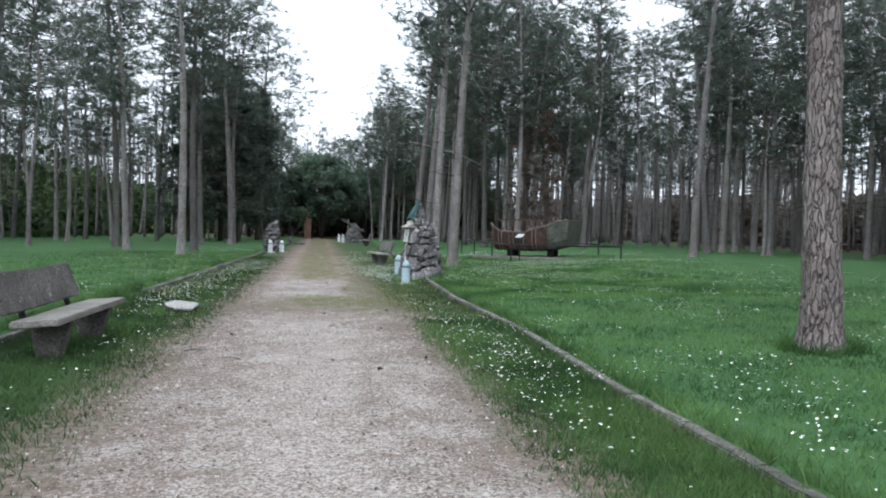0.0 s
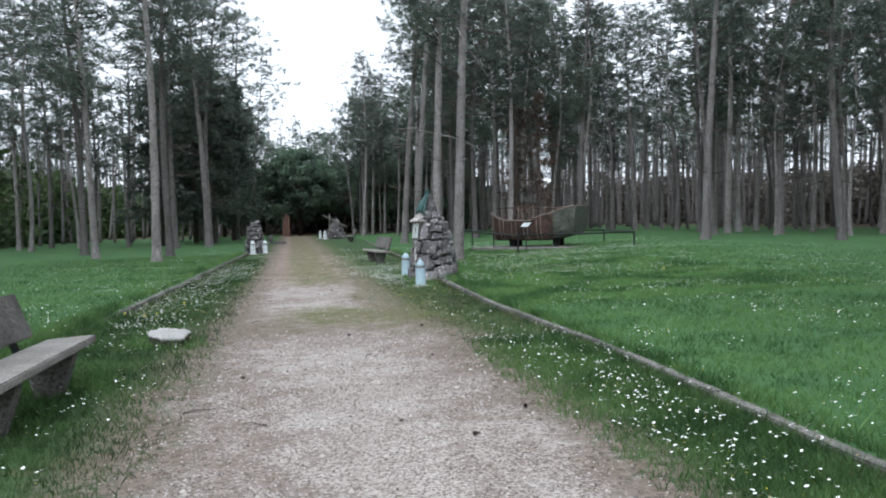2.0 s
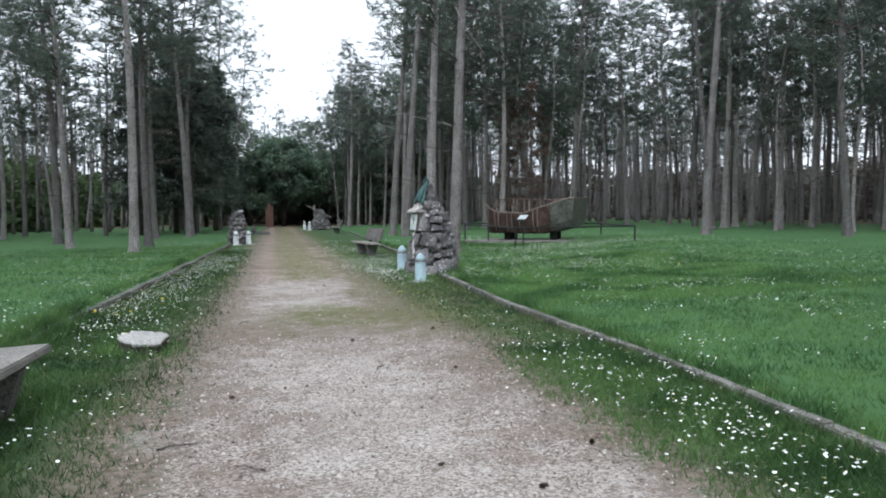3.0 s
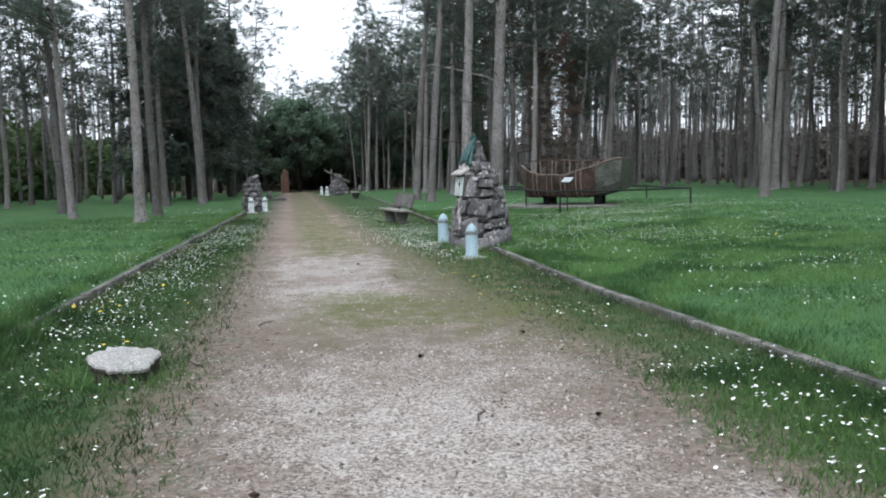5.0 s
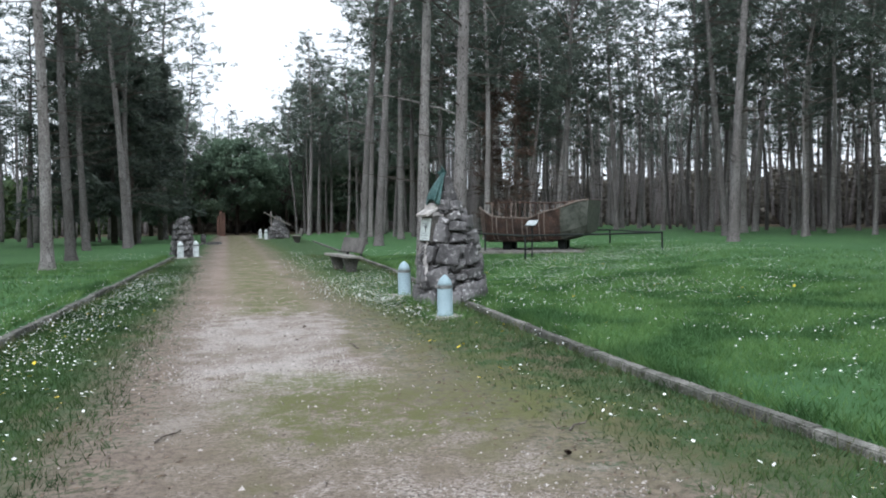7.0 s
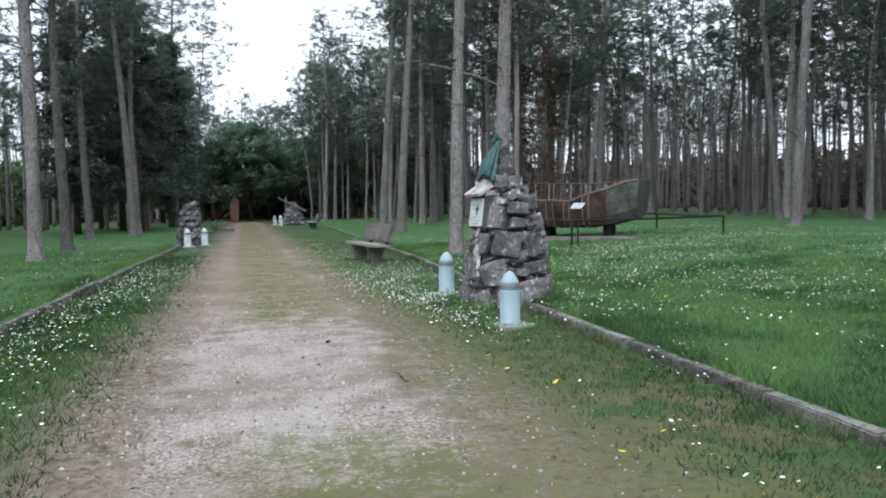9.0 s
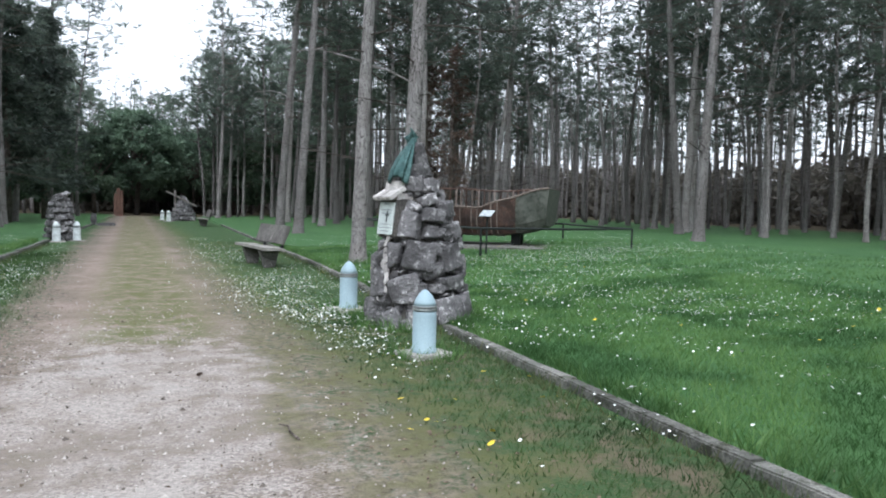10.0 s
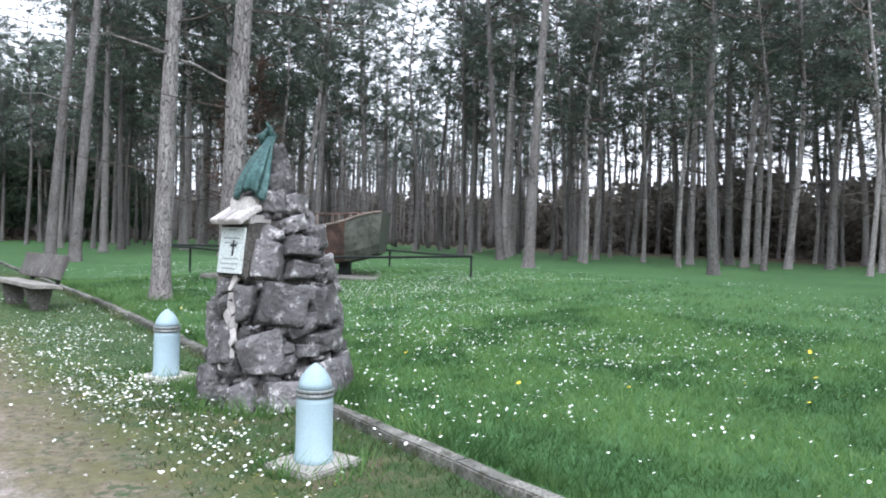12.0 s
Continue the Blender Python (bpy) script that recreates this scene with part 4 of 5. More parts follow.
def cairn_body(t, profile, stretch, seed, big, faced=(), lean=(0.0, 0.0)):
    """A mortared core with stones of all sizes set round it; profile: (height, radius) from the foot up."""
    g = random.Random(seed)
    top = profile[-1][0]

    def rad(zz):
        for (z0, r0), (z1, r1) in zip(profile, profile[1:]):
            if zz <= z1:
                return r0 + (r1 - r0) * (zz - z0) / (z1 - z0)
        return profile[-1][1]
    bm = lathe_bm([(max(0.02, rad(profile[0][0] + (top - profile[0][0]) * i / 14) - 0.09), profile[0][0] + (top - profile[0][0]) * i / 14) for i in range(15)], 26)
    for v in bm.verts:
        v.co.y *= stretch
        k = max(0.0, v.co.z / top - 0.55) / 0.45
        v.co += noise.noise_vector(v.co * 5 + Vector((seed, 0, 0))) * 0.05 + Vector((lean[0] * k, lean[1] * k, 0))
    part("core", bm, MORTAR, t, "dark crumbly mortar between the stones")
    put = []

    def shift(z):
        k = max(0.0, z / top - 0.55) / 0.45
        return Vector((lean[0] * k, lean[1] * k, 0))
    # the large dressed blocks: bearing, height, half width and half height
    for i, (az, z, hw, hh) in enumerate(faced):
        r, a = rad(z), radians(az)
        ob = child("stone", BLOCKS[i % len(BLOCKS)], t)
        d = math.sqrt(max(0.02, r * r - (0.55 * hw) ** 2)) - 0.045
        ob.matrix_basis = Matrix.Translation(shift(z)) @ pose(math.cos(a) * d, math.sin(a) * d * stretch, z, g.uniform(-13, 13), -9 + g.uniform(-7, 7), az + g.uniform(-8, 8)) @ Matrix.Diagonal((0.1 + 0.15 * min(hw, hh), hw, hh, 1.0))
        n = 2 if hw > 1.5 * hh else 1
        for k in range(n):
            off = (k - (n - 1) / 2) * hw
            put.append((Vector((math.cos(a) * r - math.sin(a) * off, (math.sin(a) * r + math.cos(a) * off) * stretch, z * 1.15)), 1.1 * min(hw, hh) + 0.25 * abs(hw - hh)))
    for size, tries in ((big, 260), (big * 0.72, 400), (big * 0.5, 600), (big * 0.33, 900), (big * 0.22, 1500)):
        for _ in range(tries):
            z, a = g.uniform(-0.05, top), g.uniform(-math.pi, math.pi)
            r = rad(z)
            s = size * g.uniform(0.8, 1.2)
            if s > r * 0.85:
                continue
            p = Vector((math.cos(a) * r, math.sin(a) * r * stretch, z * 1.15))
            if any((p - q).length < 0.76 * (s + w) for q, w in put):
                continue
            put.append((p, s))
            ob = child("stone", g.choice(STONES), t)
            d = r - 0.07
            tilt = g.uniform(-14, 14)
            ob.matrix_basis = Matrix.Translation(shift(z)) @ pose(math.cos(a) * d, math.sin(a) * d * stretch, z, tilt, g.uniform(-12, 4), math.degrees(a) + g.uniform(-9, 9)) @ Matrix.Diagonal((0.075 + s * 0.22, s * g.uniform(1.0, 1.3), s * g.uniform(0.8, 1.05), 1.0))
    for i in range(3):
        ob = child("stone", STONES[i], t)
        ob.matrix_basis = Matrix.Translation(shift(top)) @ pose(g.uniform(-0.03, 0.03), g.uniform(-0.03, 0.03), top - 0.12 + 0.07 * i, 10 * i, 5, 70 * i) @ Matrix.Scale(0.11 - 0.025 * i, 4)
    return t


def cairn_main():
    t = thing("stone_cairn", pose(2.3, 21.05, 0.0), "rough grey fieldstone cairn memorial with white plaque, on the verge", "memorial", "cairns")
    faced = [(252, 0.86, 0.22, 0.2), (278, 1.31, 0.16, 0.095), (276, 1.5, 0.13, 0.08), (276, 1.12, 0.15, 0.085), (238, 1.2, 0.13, 0.17), (236, 0.46, 0.22, 0.19), (304, 0.82, 0.17, 0.18),
             (303, 0.52, 0.17, 0.1), (224, 0.1, 0.11, 0.14), (256, 0.12, 0.2, 0.16), (288, 0.22, 0.2, 0.17), (318, 0.24, 0.17, 0.16), (216, 0.85, 0.1, 0.17), (196, 0.5, 0.14, 0.17), (184, 0.2, 0.15, 0.15),
             (248, 1.68, 0.13, 0.11), (300, 1.66, 0.09, 0.1), (325, 1.4, 0.13, 0.11), (328, 1.14, 0.14, 0.12), (275, 0.47, 0.1, 0.06), (340, 0.7, 0.18, 0.16), (350, 0.35, 0.2, 0.16), (345, 1.0, 0.15, 0.12), (15, 0.6, 0.2, 0.18), (20, 1.1, 0.18, 0.15), (60, 0.5, 0.2, 0.2), (100, 0.6, 0.2, 0.2), (150, 0.7, 0.18, 0.2)]
    cairn_body(t, [(-0.15, 0.66), (0.0, 0.645), (0.5, 0.545), (1.0, 0.465), (1.38, 0.385), (1.62, 0.27), (1.8, 0.19), (2.02, 0.105), (2.14, 0.05)], 1.05, 4, 0.15, faced, (-0.1, -0.03))
    ob = child("stone", BLOCKS[4], t, "tall leaning stone at the cairn's top")
    ob.matrix_basis = pose(-0.04, -0.06, 1.98, 0, -17, 0) @ Matrix.Diagonal((0.1, 0.11, 0.22, 1.0))
    face = pose(0, 0, 0, 0, 0, 200)
    # shelf of limewashed slats over the plaque
    for i in range(4):
        part("slat", box_bm(0.27, 0.088, 0.05, face @ pose(0.455, -0.14 + 0.095 * i, 1.575, 0, 30, 0), 0.008, 0.012, 1, i), LIME, t)
    part("shelf", box_bm(0.24, 0.36, 0.08, face @ pose(0.34, 0, 1.54), 0.01, 0.01, 1, 3), LIME, t, "limewashed ledge over the plaque")
    part("plinth", box_bm(0.2, 0.24, 0.14, face @ pose(0.34, 0.02, 1.66), 0.012, 0.015, 1, 8), LIME, t)
    part("backing", box_bm(0.2, 0.38, 0.46, face @ pose(0.375, 0, 1.28, 0, -7, 0), 0.02, 0.02, 1, 6), MORTAR, t, "dark mortar bed behind the plaque")
    # plaque with unreadable lines and a dark cross
    pm = face @ pose(0.49, 0, 1.28, 0, -7, 0)
    plaque = part("plaque", box_bm(0.022, 0.3, 0.38, pm, 0.004), ENAMEL, t, "white enamel plaque with faint lines and a cross")
    for dz, w in ((0.17, 0.1), (0.1, 0.2), (0.06, 0.18), (-0.07, 0.2), (-0.11, 0.22), (-0.15, 0.16)):
        part("line", box_bm(0.004, w, 0.011, pm @ pose(0.0125, 0, dz)), INK, plaque)
    part("cross", box_bm(0.004, 0.022, 0.13, pm @ pose(0.0125, 0.03, 0.02)), IRON, plaque)
    part("cross", box_bm(0.005, 0.075, 0.02, pm @ pose(0.0125, 0.03, 0.04)), IRON, plaque)
    # runs of limewash on the stones below
    g = random.Random(3)
    for i in range(12):
        z = 1.05 - 0.062 * i
        ob = child("limewash", LIME_STONES[i % 4], t, "white limewash run on the stones")
        ob.matrix_basis = face @ pose(0.475 + (1.0 - z) * 0.16, 0.06 + g.uniform(-0.05, 0.05), z, g.uniform(-35, 35), -10, g.uniform(-12, 12)) @ Matrix.Diagonal((0.028, g.uniform(0.025, 0.06), g.uniform(0.05, 0.09), 1))
    return t


cairn_main()


def drapery():
    """A patinated bronze: a cloth gathered at the top, hanging in folds, with a dark knob."""
    bm = bmesh.new()
    ring = []
    nz, na = 22, 42
    for i in range(nz):
        s = i / (nz - 1)
        row = []
        w = (0.125 + 0.045 * math.sin(s * 3.4)) * max(0.0, 1 - s ** 1.3) ** 0.75 + 0.026 + 0.02 * max(0.0, s - 0.85) / 0.15
        for k in range(na):
            a = 2 * math.pi * k / na
            fold = 1 + (0.2 * math.sin(7 * a + 2.5 * s) + 0.13 * math.sin(3 * a - 1.5 * s + 1)) * (1 - 0.55 * s)
            hem = 0.05 * math.sin(2 * a + 0.6) * (1 - s) ** 2
            row.append(bm.verts.new((0.17 - 0.31 * s ** 1.35 + math.cos(a) * w * 0.6 * fold, 0.02 + math.sin(a) * w * fold + 0.03 * s, 0.04 + hem + 0.56 * s)))
        ring.append(row)
    for a, b in zip(ring, ring[1:]):
        for k in range(na):
            bm.faces.new((a[k], a[(k + 1) % na], b[(k + 1) % na], b[k]))
    bm.faces.new(ring[0][::-1])
    bm.faces.new(ring[-1])
    for x, y, z, r, sx in ((-0.15, -0.06, 0.60, 0.06, 0.55), (-0.13, 0.05, 0.62, 0.055, 0.5), (-0.22, -0.1, 0.55, 0.055, 0.8)):
        m = pose(x, y, z, 400 * y, 25, 40) @ Matrix.Diagonal((sx, 0.6, 1.7, 1))
        bmesh.ops.create_icosphere(bm, subdivisions=2, radius=r, matrix=m)
    for x, y, z, tilt, turn, r, d in ((-0.13, 0.03, 0.655, 24, 20, 0.042, 0.17), (-0.17, -0.07, 0.63, -38, -30, 0.05, 0.16)):
        bmesh.ops.create_cone(bm, cap_ends=True, segments=9, radius1=r, radius2=0.006, depth=d, matrix=pose(x, y, z, turn, tilt, 0))
    ob = part("bronze_drapery", bm, BRONZE, None, "", True)
    ob.matrix_basis = pose(2.3, 21.05, 1.7) @ pose(0, 0, 0, 0, 0, 210) @ pose(0.27, 0, 0, 0, 0, 0) @ Matrix.Diagonal((0.85, 0.82, 0.92, 1))
    tagged(ob, "green patinated bronze of folded cloth leaning on the cairn", "sculpture")


drapery()


def shell(x, y, size, label, yaw=12, paint=None):
    t = thing("artillery_shell", pose(x, y, land(x, y), 0, 0, yaw) @ Matrix.Scale(size, 4), label, "shell", "shells beside the cairns")
    prof = [(0.0, 0.03), (0.125, 0.03), (0.13, 0.04), (0.13, 0.075), (0.122, 0.085), (0.122, 0.43), (0.118, 0.47)]
    part("casing", lathe_bm(prof), paint or PAINT_BLUE, t, "", True)
    part("band", lathe_bm([(0.118, 0.468), (0.129, 0.472), (0.129, 0.488), (0.121, 0.492), (0.121, 0.5), (0.128, 0.504), (0.128, 0.518), (0.118, 0.522)]), BAND, t, "dull grooved metal band", True)
    part("nose", lathe_bm([(0.117, 0.52), (0.108, 0.56), (0.09, 0.60), (0.066, 0.635), (0.036, 0.665), (0.014, 0.682), (0.0015, 0.686)]), paint or PAINT_BLUE, t, "pointed painted nose", True)
    part("base_slab", box_bm(0.5, 0.44, 0.1, pose(0, 0, -0.012, 0, 0, 8), 0.012, 0.008, 2, x), PALE_SLAB, t, "rough pale concrete slab")
    return t


shell(1.78, 19.06, 0.93, "pale blue painted shell on a concrete slab before the cairn")
shell(1.68, 22.28, 0.98, "pale blue painted shell on a concrete slab beside the cairn")


def courses(rows, count, hw, hh, seed):
    g = random.Random(seed)
    return [(360 * (k + 0.5 * (j % 2) + g.uniform(-0.15, 0.15)) / count, z, hw * g.uniform(0.75, 1.1), hh * g.uniform(0.75, 1.1)) for j, z in enumerate(rows) for k in range(count)]


def cairn_left():
    t = thing("stone_cairn", pose(-4.63, 40.6, 0.05) @ Matrix.Scale(0.76, 4), "squat grey fieldstone cairn by the kerb", "memorial", "cairns")
    cairn_body(t, [(-0.15, 0.66), (0.0, 0.64), (0.7, 0.55), (1.3, 0.47), (1.7, 0.4), (1.98, 0.2)], 1.0, 9, 0.16, courses((0.12, 0.42, 0.72, 1.0, 1.28, 1.55), 7, 0.24, 0.13, 2))
    part("capstone", box_bm(0.7, 0.5, 0.12, pose(0.05, 0, 1.95, 8, -24, 20), 0.03, 0.03, 2, 3), ROCK, t)


cairn_left()
shell(-4.6, 39.6, 1.0, "whitish painted shell beside the squat cairn", paint=PAINT_WHITE)
shell(-4.1, 40.4, 1.0, "whitish painted shell beside the squat cairn", paint=PAINT_WHITE)


def cairn_far():
    t = thing("stone_cairn", pose(-1.05, 70.0, 0.05) @ Matrix.Scale(0.88, 4), "grey fieldstone cairn with a slanting timber beam", "memorial", "cairns")
    cairn_body(t, [(-0.15, 1.05), (0.0, 1.0), (0.6, 0.85), (1.2, 0.6), (1.7, 0.3), (1.9, 0.2)], 1.0, 14, 0.18, courses((0.15, 0.5, 0.85, 1.2), 9, 0.3, 0.15, 3))
    part("beam", box_bm(2.7, 0.14, 0.14, pose(-0.1, -0.55, 1.75, 0, 27, 0), 0.02), OLD_WOOD, t, "grey slanting timber beam")
    part("post", box_bm(0.15, 0.15, 2.5, pose(-0.62, -0.35, 1.2), 0.02), OLD_WOOD, t, "upright timber post")


cairn_far()
shell(-1.95, 67.0, 1.15, "whitish painted shell beside the far cairn", paint=PAINT_WHITE)
shell(-2.5, 71.0, 1.1, "whitish painted shell beside the far cairn", paint=PAINT_WHITE)


# ---- the steel boat, its railing and the sign ----
def boat():
    gz = land(8.5, 33.2)
    t = thing("steel_boat", pose(8.42, 34.2, gz), "open rusted steel boat with bare ribs and green bow, on blocks", "boat")
    m = pose(0, 0, 0, 0, 0, -38) @ Matrix.Diagonal((1.04, 1.04, 1.13, 1.0))
    n = 22
    ss = [i / n for i in range(n + 1)]

    def station(s):
        """x at rim and keel, half width, keel height, rim heights of the sagging and of the sound side."""
        x = -2.05 + 4.1 * s
        keel_x = x - 0.1 * max(0.0, (s - 0.7) / 0.3) + 0.15 * max(0.0, (0.12 - s) / 0.12)
        w = 0.95 * (1 - 2.2 * max(0.0, 0.16 - s) ** 1.5 / 0.16 ** 0.5 * 2) * (1 - 0.16 * max(0.0, (s - 0.65) / 0.35) ** 1.5)
        lo = 0.3 + 0.26 * max(0.0, (s - 0.6) / 0.4) ** 2.2
        up = min(1.0, max(0.0, (s - 0.52) / 0.46))
        low_rim = 1.06 + 0.54 * up ** 0.9 + 0.36 * max(0.0, (0.3 - s) / 0.3) ** 1.4 + 0.015 * math.sin(s * 23)
        high_rim = 1.56 + 0.03 * math.sin(s * 9)
        return x, keel_x, w, lo, low_rim, high_rim

    def section(s, shrink):
        x, kx, w, lo, a, b = station(s)
        w -= shrink
        lo += shrink
        prof = [(-w, a, 1), (-w * 0.985, lo + (a - lo) * 0.6, 0.6), (-w * 0.93, lo + 0.28, 0.3), (-w * 0.78, lo + 0.06, 0.05), (0, lo, 0), (w * 0.78, lo + 0.06, 0.05), (w * 0.93, lo + 0.28, 0.3), (w * 0.985, lo + (b - lo) * 0.6, 0.6), (w, b, 1)]
        return [(kx + (x - kx) * f, yy + 0.02 * math.sin(s * 31 + zz * 5), zz) for yy, zz, f in prof]

    def plates(name, i0, i1, material, label, ends, top_k=8):
        bm = bmesh.new()
        vo = [[bm.verts.new(p) for p in section(s, 0.0)] for s in ss[i0:i1 + 1]]
        vi = [[bm.verts.new(p) for p in section(s, 0.02)] for s in ss[i0:i1 + 1]]
        for rows in (vo, vi):
            for a, b in zip(rows, rows[1:]):
                for k in range(top_k):
                    bm.faces.new((a[k], a[k + 1], b[k + 1], b[k]))
        for a, b, c, d in zip(vo, vo[1:], vi, vi[1:]):
            bm.faces.new((a[0], b[0], d[0], c[0]))
            bm.faces.new((a[top_k], b[top_k], d[top_k], c[top_k]))
        for e in ends:
            bm.faces.new(vo[e])
            bm.faces.new(vi[e])
        bmesh.ops.recalc_face_normals(bm, faces=bm.faces)
        bm.transform(m)
        part(name, bm, material, t, label)
    plates("hull", 0, 17, RUST, "brown rusted and buckled side plates", (), 6)
    plates("bow", 17, n, DRAB, "dull green painted raised bow", (-1,))
    for i in range(1, 19):
        s = ss[i] + 0.006 * math.sin(i * 5)
        for shrink, nm in ((0.05, "rib"), (-0.018, "outer_rib")):
            if nm == "outer_rib" and i > 14:
                continue
            pts = section(s, shrink)
            bm = rod_bm(pts[:5] if nm == "outer_rib" else pts, 0.02 if nm == "outer_rib" else 0.032, 5)
            bm.transform(m)
            part(nm, bm, RUST_PALE if i % 3 else RUST, t)
    for k, nm in ((0, "rim"), (8, "rim")):
        bm = rod_bm([section(s, 0.0)[k] for s in ss], 0.03, 6)
        bm.transform(m)
        part(nm, bm, RUST_PALE if k == 0 else RUST, t, "bent rim tube")
    for px_, py_ in ((-1.0, 0.4), (0.65, -0.85), (-0.6, 1.0), (1.0, -0.25)):
        part("support_block", box_bm(0.28, 0.2, 0.62, pose(px_, py_, 0.16, 0, 0, -38), 0.015, 0.01), IRON, t, "dark block carrying the hull")


boat()
pad = part("concrete_pad", box_bm(4.6, 2.7, 0.12, pose(0, 0, 0, 0, 0, -38), 0.02, 0.04, 5, 2), SLAB, None)
pad.matrix_basis = pose(8.1, 34.1, land(8.1, 34.1))
tagged(pad, "pale worn concrete pad under the boat", "slab")


def railing():
    posts = [(6.6, 30.0), (11.65, 31.0), (12.3, 36.5), (10.2, 40.5), (5.8, 41.0), (6.05, 37.5), (6.42, 34.0)]
    t = thing("low_railing", pose(0, 0, 0), "low dark iron pipe railing round the boat", "railing")
    top = 0.9
    for i, (x, y) in enumerate(posts):
        part("post", rod_bm([(x, y, land(x, y) - 0.1), (x, y, top)], 0.033, 8), IRON, t)
        x2, y2 = posts[(i + 1) % len(posts)]
        part("rail", rod_bm([(x, y, top), ((x + x2) / 2, (y + y2) / 2, top - 0.015), (x2, y2, top)], 0.03, 8), IRON, t)


railing()


def sign():
    z = land(7.15, 31.0)
    t = thing("information_sign", pose(7.15, 31.0, z, 0, 0, -58), "small slanted white sign board on a thin iron post", "sign")
    part("post", rod_bm([(0, 0, -0.1), (0, 0.02, 1.05)], 0.025), IRON, t)
    m = pose(0, 0, 1.1, 38, 0, 0)
    part("board", box_bm(0.4, 0.26, 0.025, m, 0.005), SHEET, t, "pale printed sheet")
    part("frame", box_bm(0.43, 0.29, 0.02, m @ pose(0, 0, -0.012), 0.004), IRON, t)


sign()


# ---- stump, red timber figure at the end, small slab and post ----
def stump():
    t = thing("tree_stump", pose(-2.2, 11.68, -0.02, 7, 2, 10), "low bleached tree stump with a flat sawn top", "stump")
    n = 40
    bm = bmesh.new()
    rings = []
    for z, s in ((-0.1, 0.95), (0.05, 0.9), (0.12, 0.93), (0.145, 1.0), (0.165, 1.0)):
        rings.append([bm.verts.new((math.cos(a) * 0.27 * s * (1 + 0.18 * noise.noise(Vector((math.cos(a) * 1.8, math.sin(a) * 1.8, 1.7)))), math.sin(a) * 0.25 * s * (1 + 0.18 * noise.noise(Vector((math.cos(a) * 1.8, math.sin(a) * 1.8, 4.7)))), z)) for a in [2 * math.pi * k / n for k in range(n)]])
    for a, b in zip(rings, rings[1:]):
        for k in range(n):
            bm.faces.new((a[k], a[(k + 1) % n], b[(k + 1) % n], b[k]))
    part("bark_side", bm, BARK_DARK, t, "dark crumbling bark")
    bm = bmesh.new()
    c = [bm.verts.new((0, 0, 0.198))]
    prev = None
    outer = []
    for s, z in ((0.35, 0.196), (0.7, 0.19), (0.96, 0.18), (1.0, 0.165), (0.97, 0.14)):
        ring = []
        for k in range(n):
            a = 2 * math.pi * k / n
            c1, s1 = math.cos(a), math.sin(a)
            r = 1 + 0.3 * noise.noise(Vector((c1 * 1.9, s1 * 1.5, 1.7))) + 0.16 * s * noise.noise(Vector((c1 * 6.0, s1 * 6.0, 5.1)))
            ring.append(bm.verts.new((c1 * 0.275 * s * r, s1 * 0.25 * s * r, z + 0.022 * noise.noise(Vector((c1 * s * 5, s1 * s * 5, 2))))))
        if prev is None:
            for k in range(n):
                bm.faces.new((c[0], ring[k], ring[(k + 1) % n]))
        else:
            for k in range(n):
                bm.faces.new((prev[k], ring[k], ring[(k + 1) % n], prev[(k + 1) % n]))
        prev = ring
    part("sawn_top", bm, CUT_WOOD, t, "bleached grey-white sawn wood")


stump()


def red_post():
    t = thing("timber_monument", pose(-6.6, 84.0, land(-6.6, 84.0)), "reddish-brown upright timber monument at the wood's edge", "monument")
    for x, h, w in ((-0.25, 2.0, 0.24), (0.02, 2.5, 0.26), (0.28, 2.3, 0.22)):
        part("board", box_bm(w, 0.3, h, pose(x, 0, h / 2 - 0.05, 0, rnd.uniform(-2, 2), 0), 0.03, 0.03, 2, x), RED_WOOD, t)


red_post()
for x, y, sx, sy, sz, lab, nm in ((-5.6, 58.0, 0.3, 0.3, 0.7, "low grey stone marker post on the grass", "marker_stone"), (-4.9, 57.5, 0.9, 0.45, 0.22, "low flat grey stone slab on the grass", "stone_slab")):
    ob = part(nm, box_bm(sx, sy, sz, None, 0.04, 0.03, 2, x), ROCK, None)
    ob.matrix_basis = pose(x, y, land(x, y) + sz / 2 - 0.06)
    tagged(ob, lab, "stone")


# ---- cones, sticks ----
def cone_mesh():
    bm = bmesh.new()
    for i in range(7):
        z = i * 0.009
        r = 0.022 * math.sin(0.5 + 2.3 * i / 6)
        for k in range(7):
            a = 2 * math.pi * (k + 0.5 * (i % 2)) / 7
            p = Vector((math.cos(a) * r, math.sin(a) * r, z))
            q = p * 1.35 + Vector((0, 0, 0.012))
            s = Vector((-math.sin(a), math.cos(a), 0)) * 0.008
            o = Vector((0, 0, z - 0.004))
            vs = [bm.verts.new(v) for v in (o, p - s, q, p + s)]
            bm.faces.new(vs)
    me = bpy.data.meshes.new("pine_cone")
    bmesh.ops.solidify(bm, geom=list(bm.faces), thickness=0.003)
    bm.to_mesh(me)
    bm.free()
    me.materials.append(CONE)
    return me


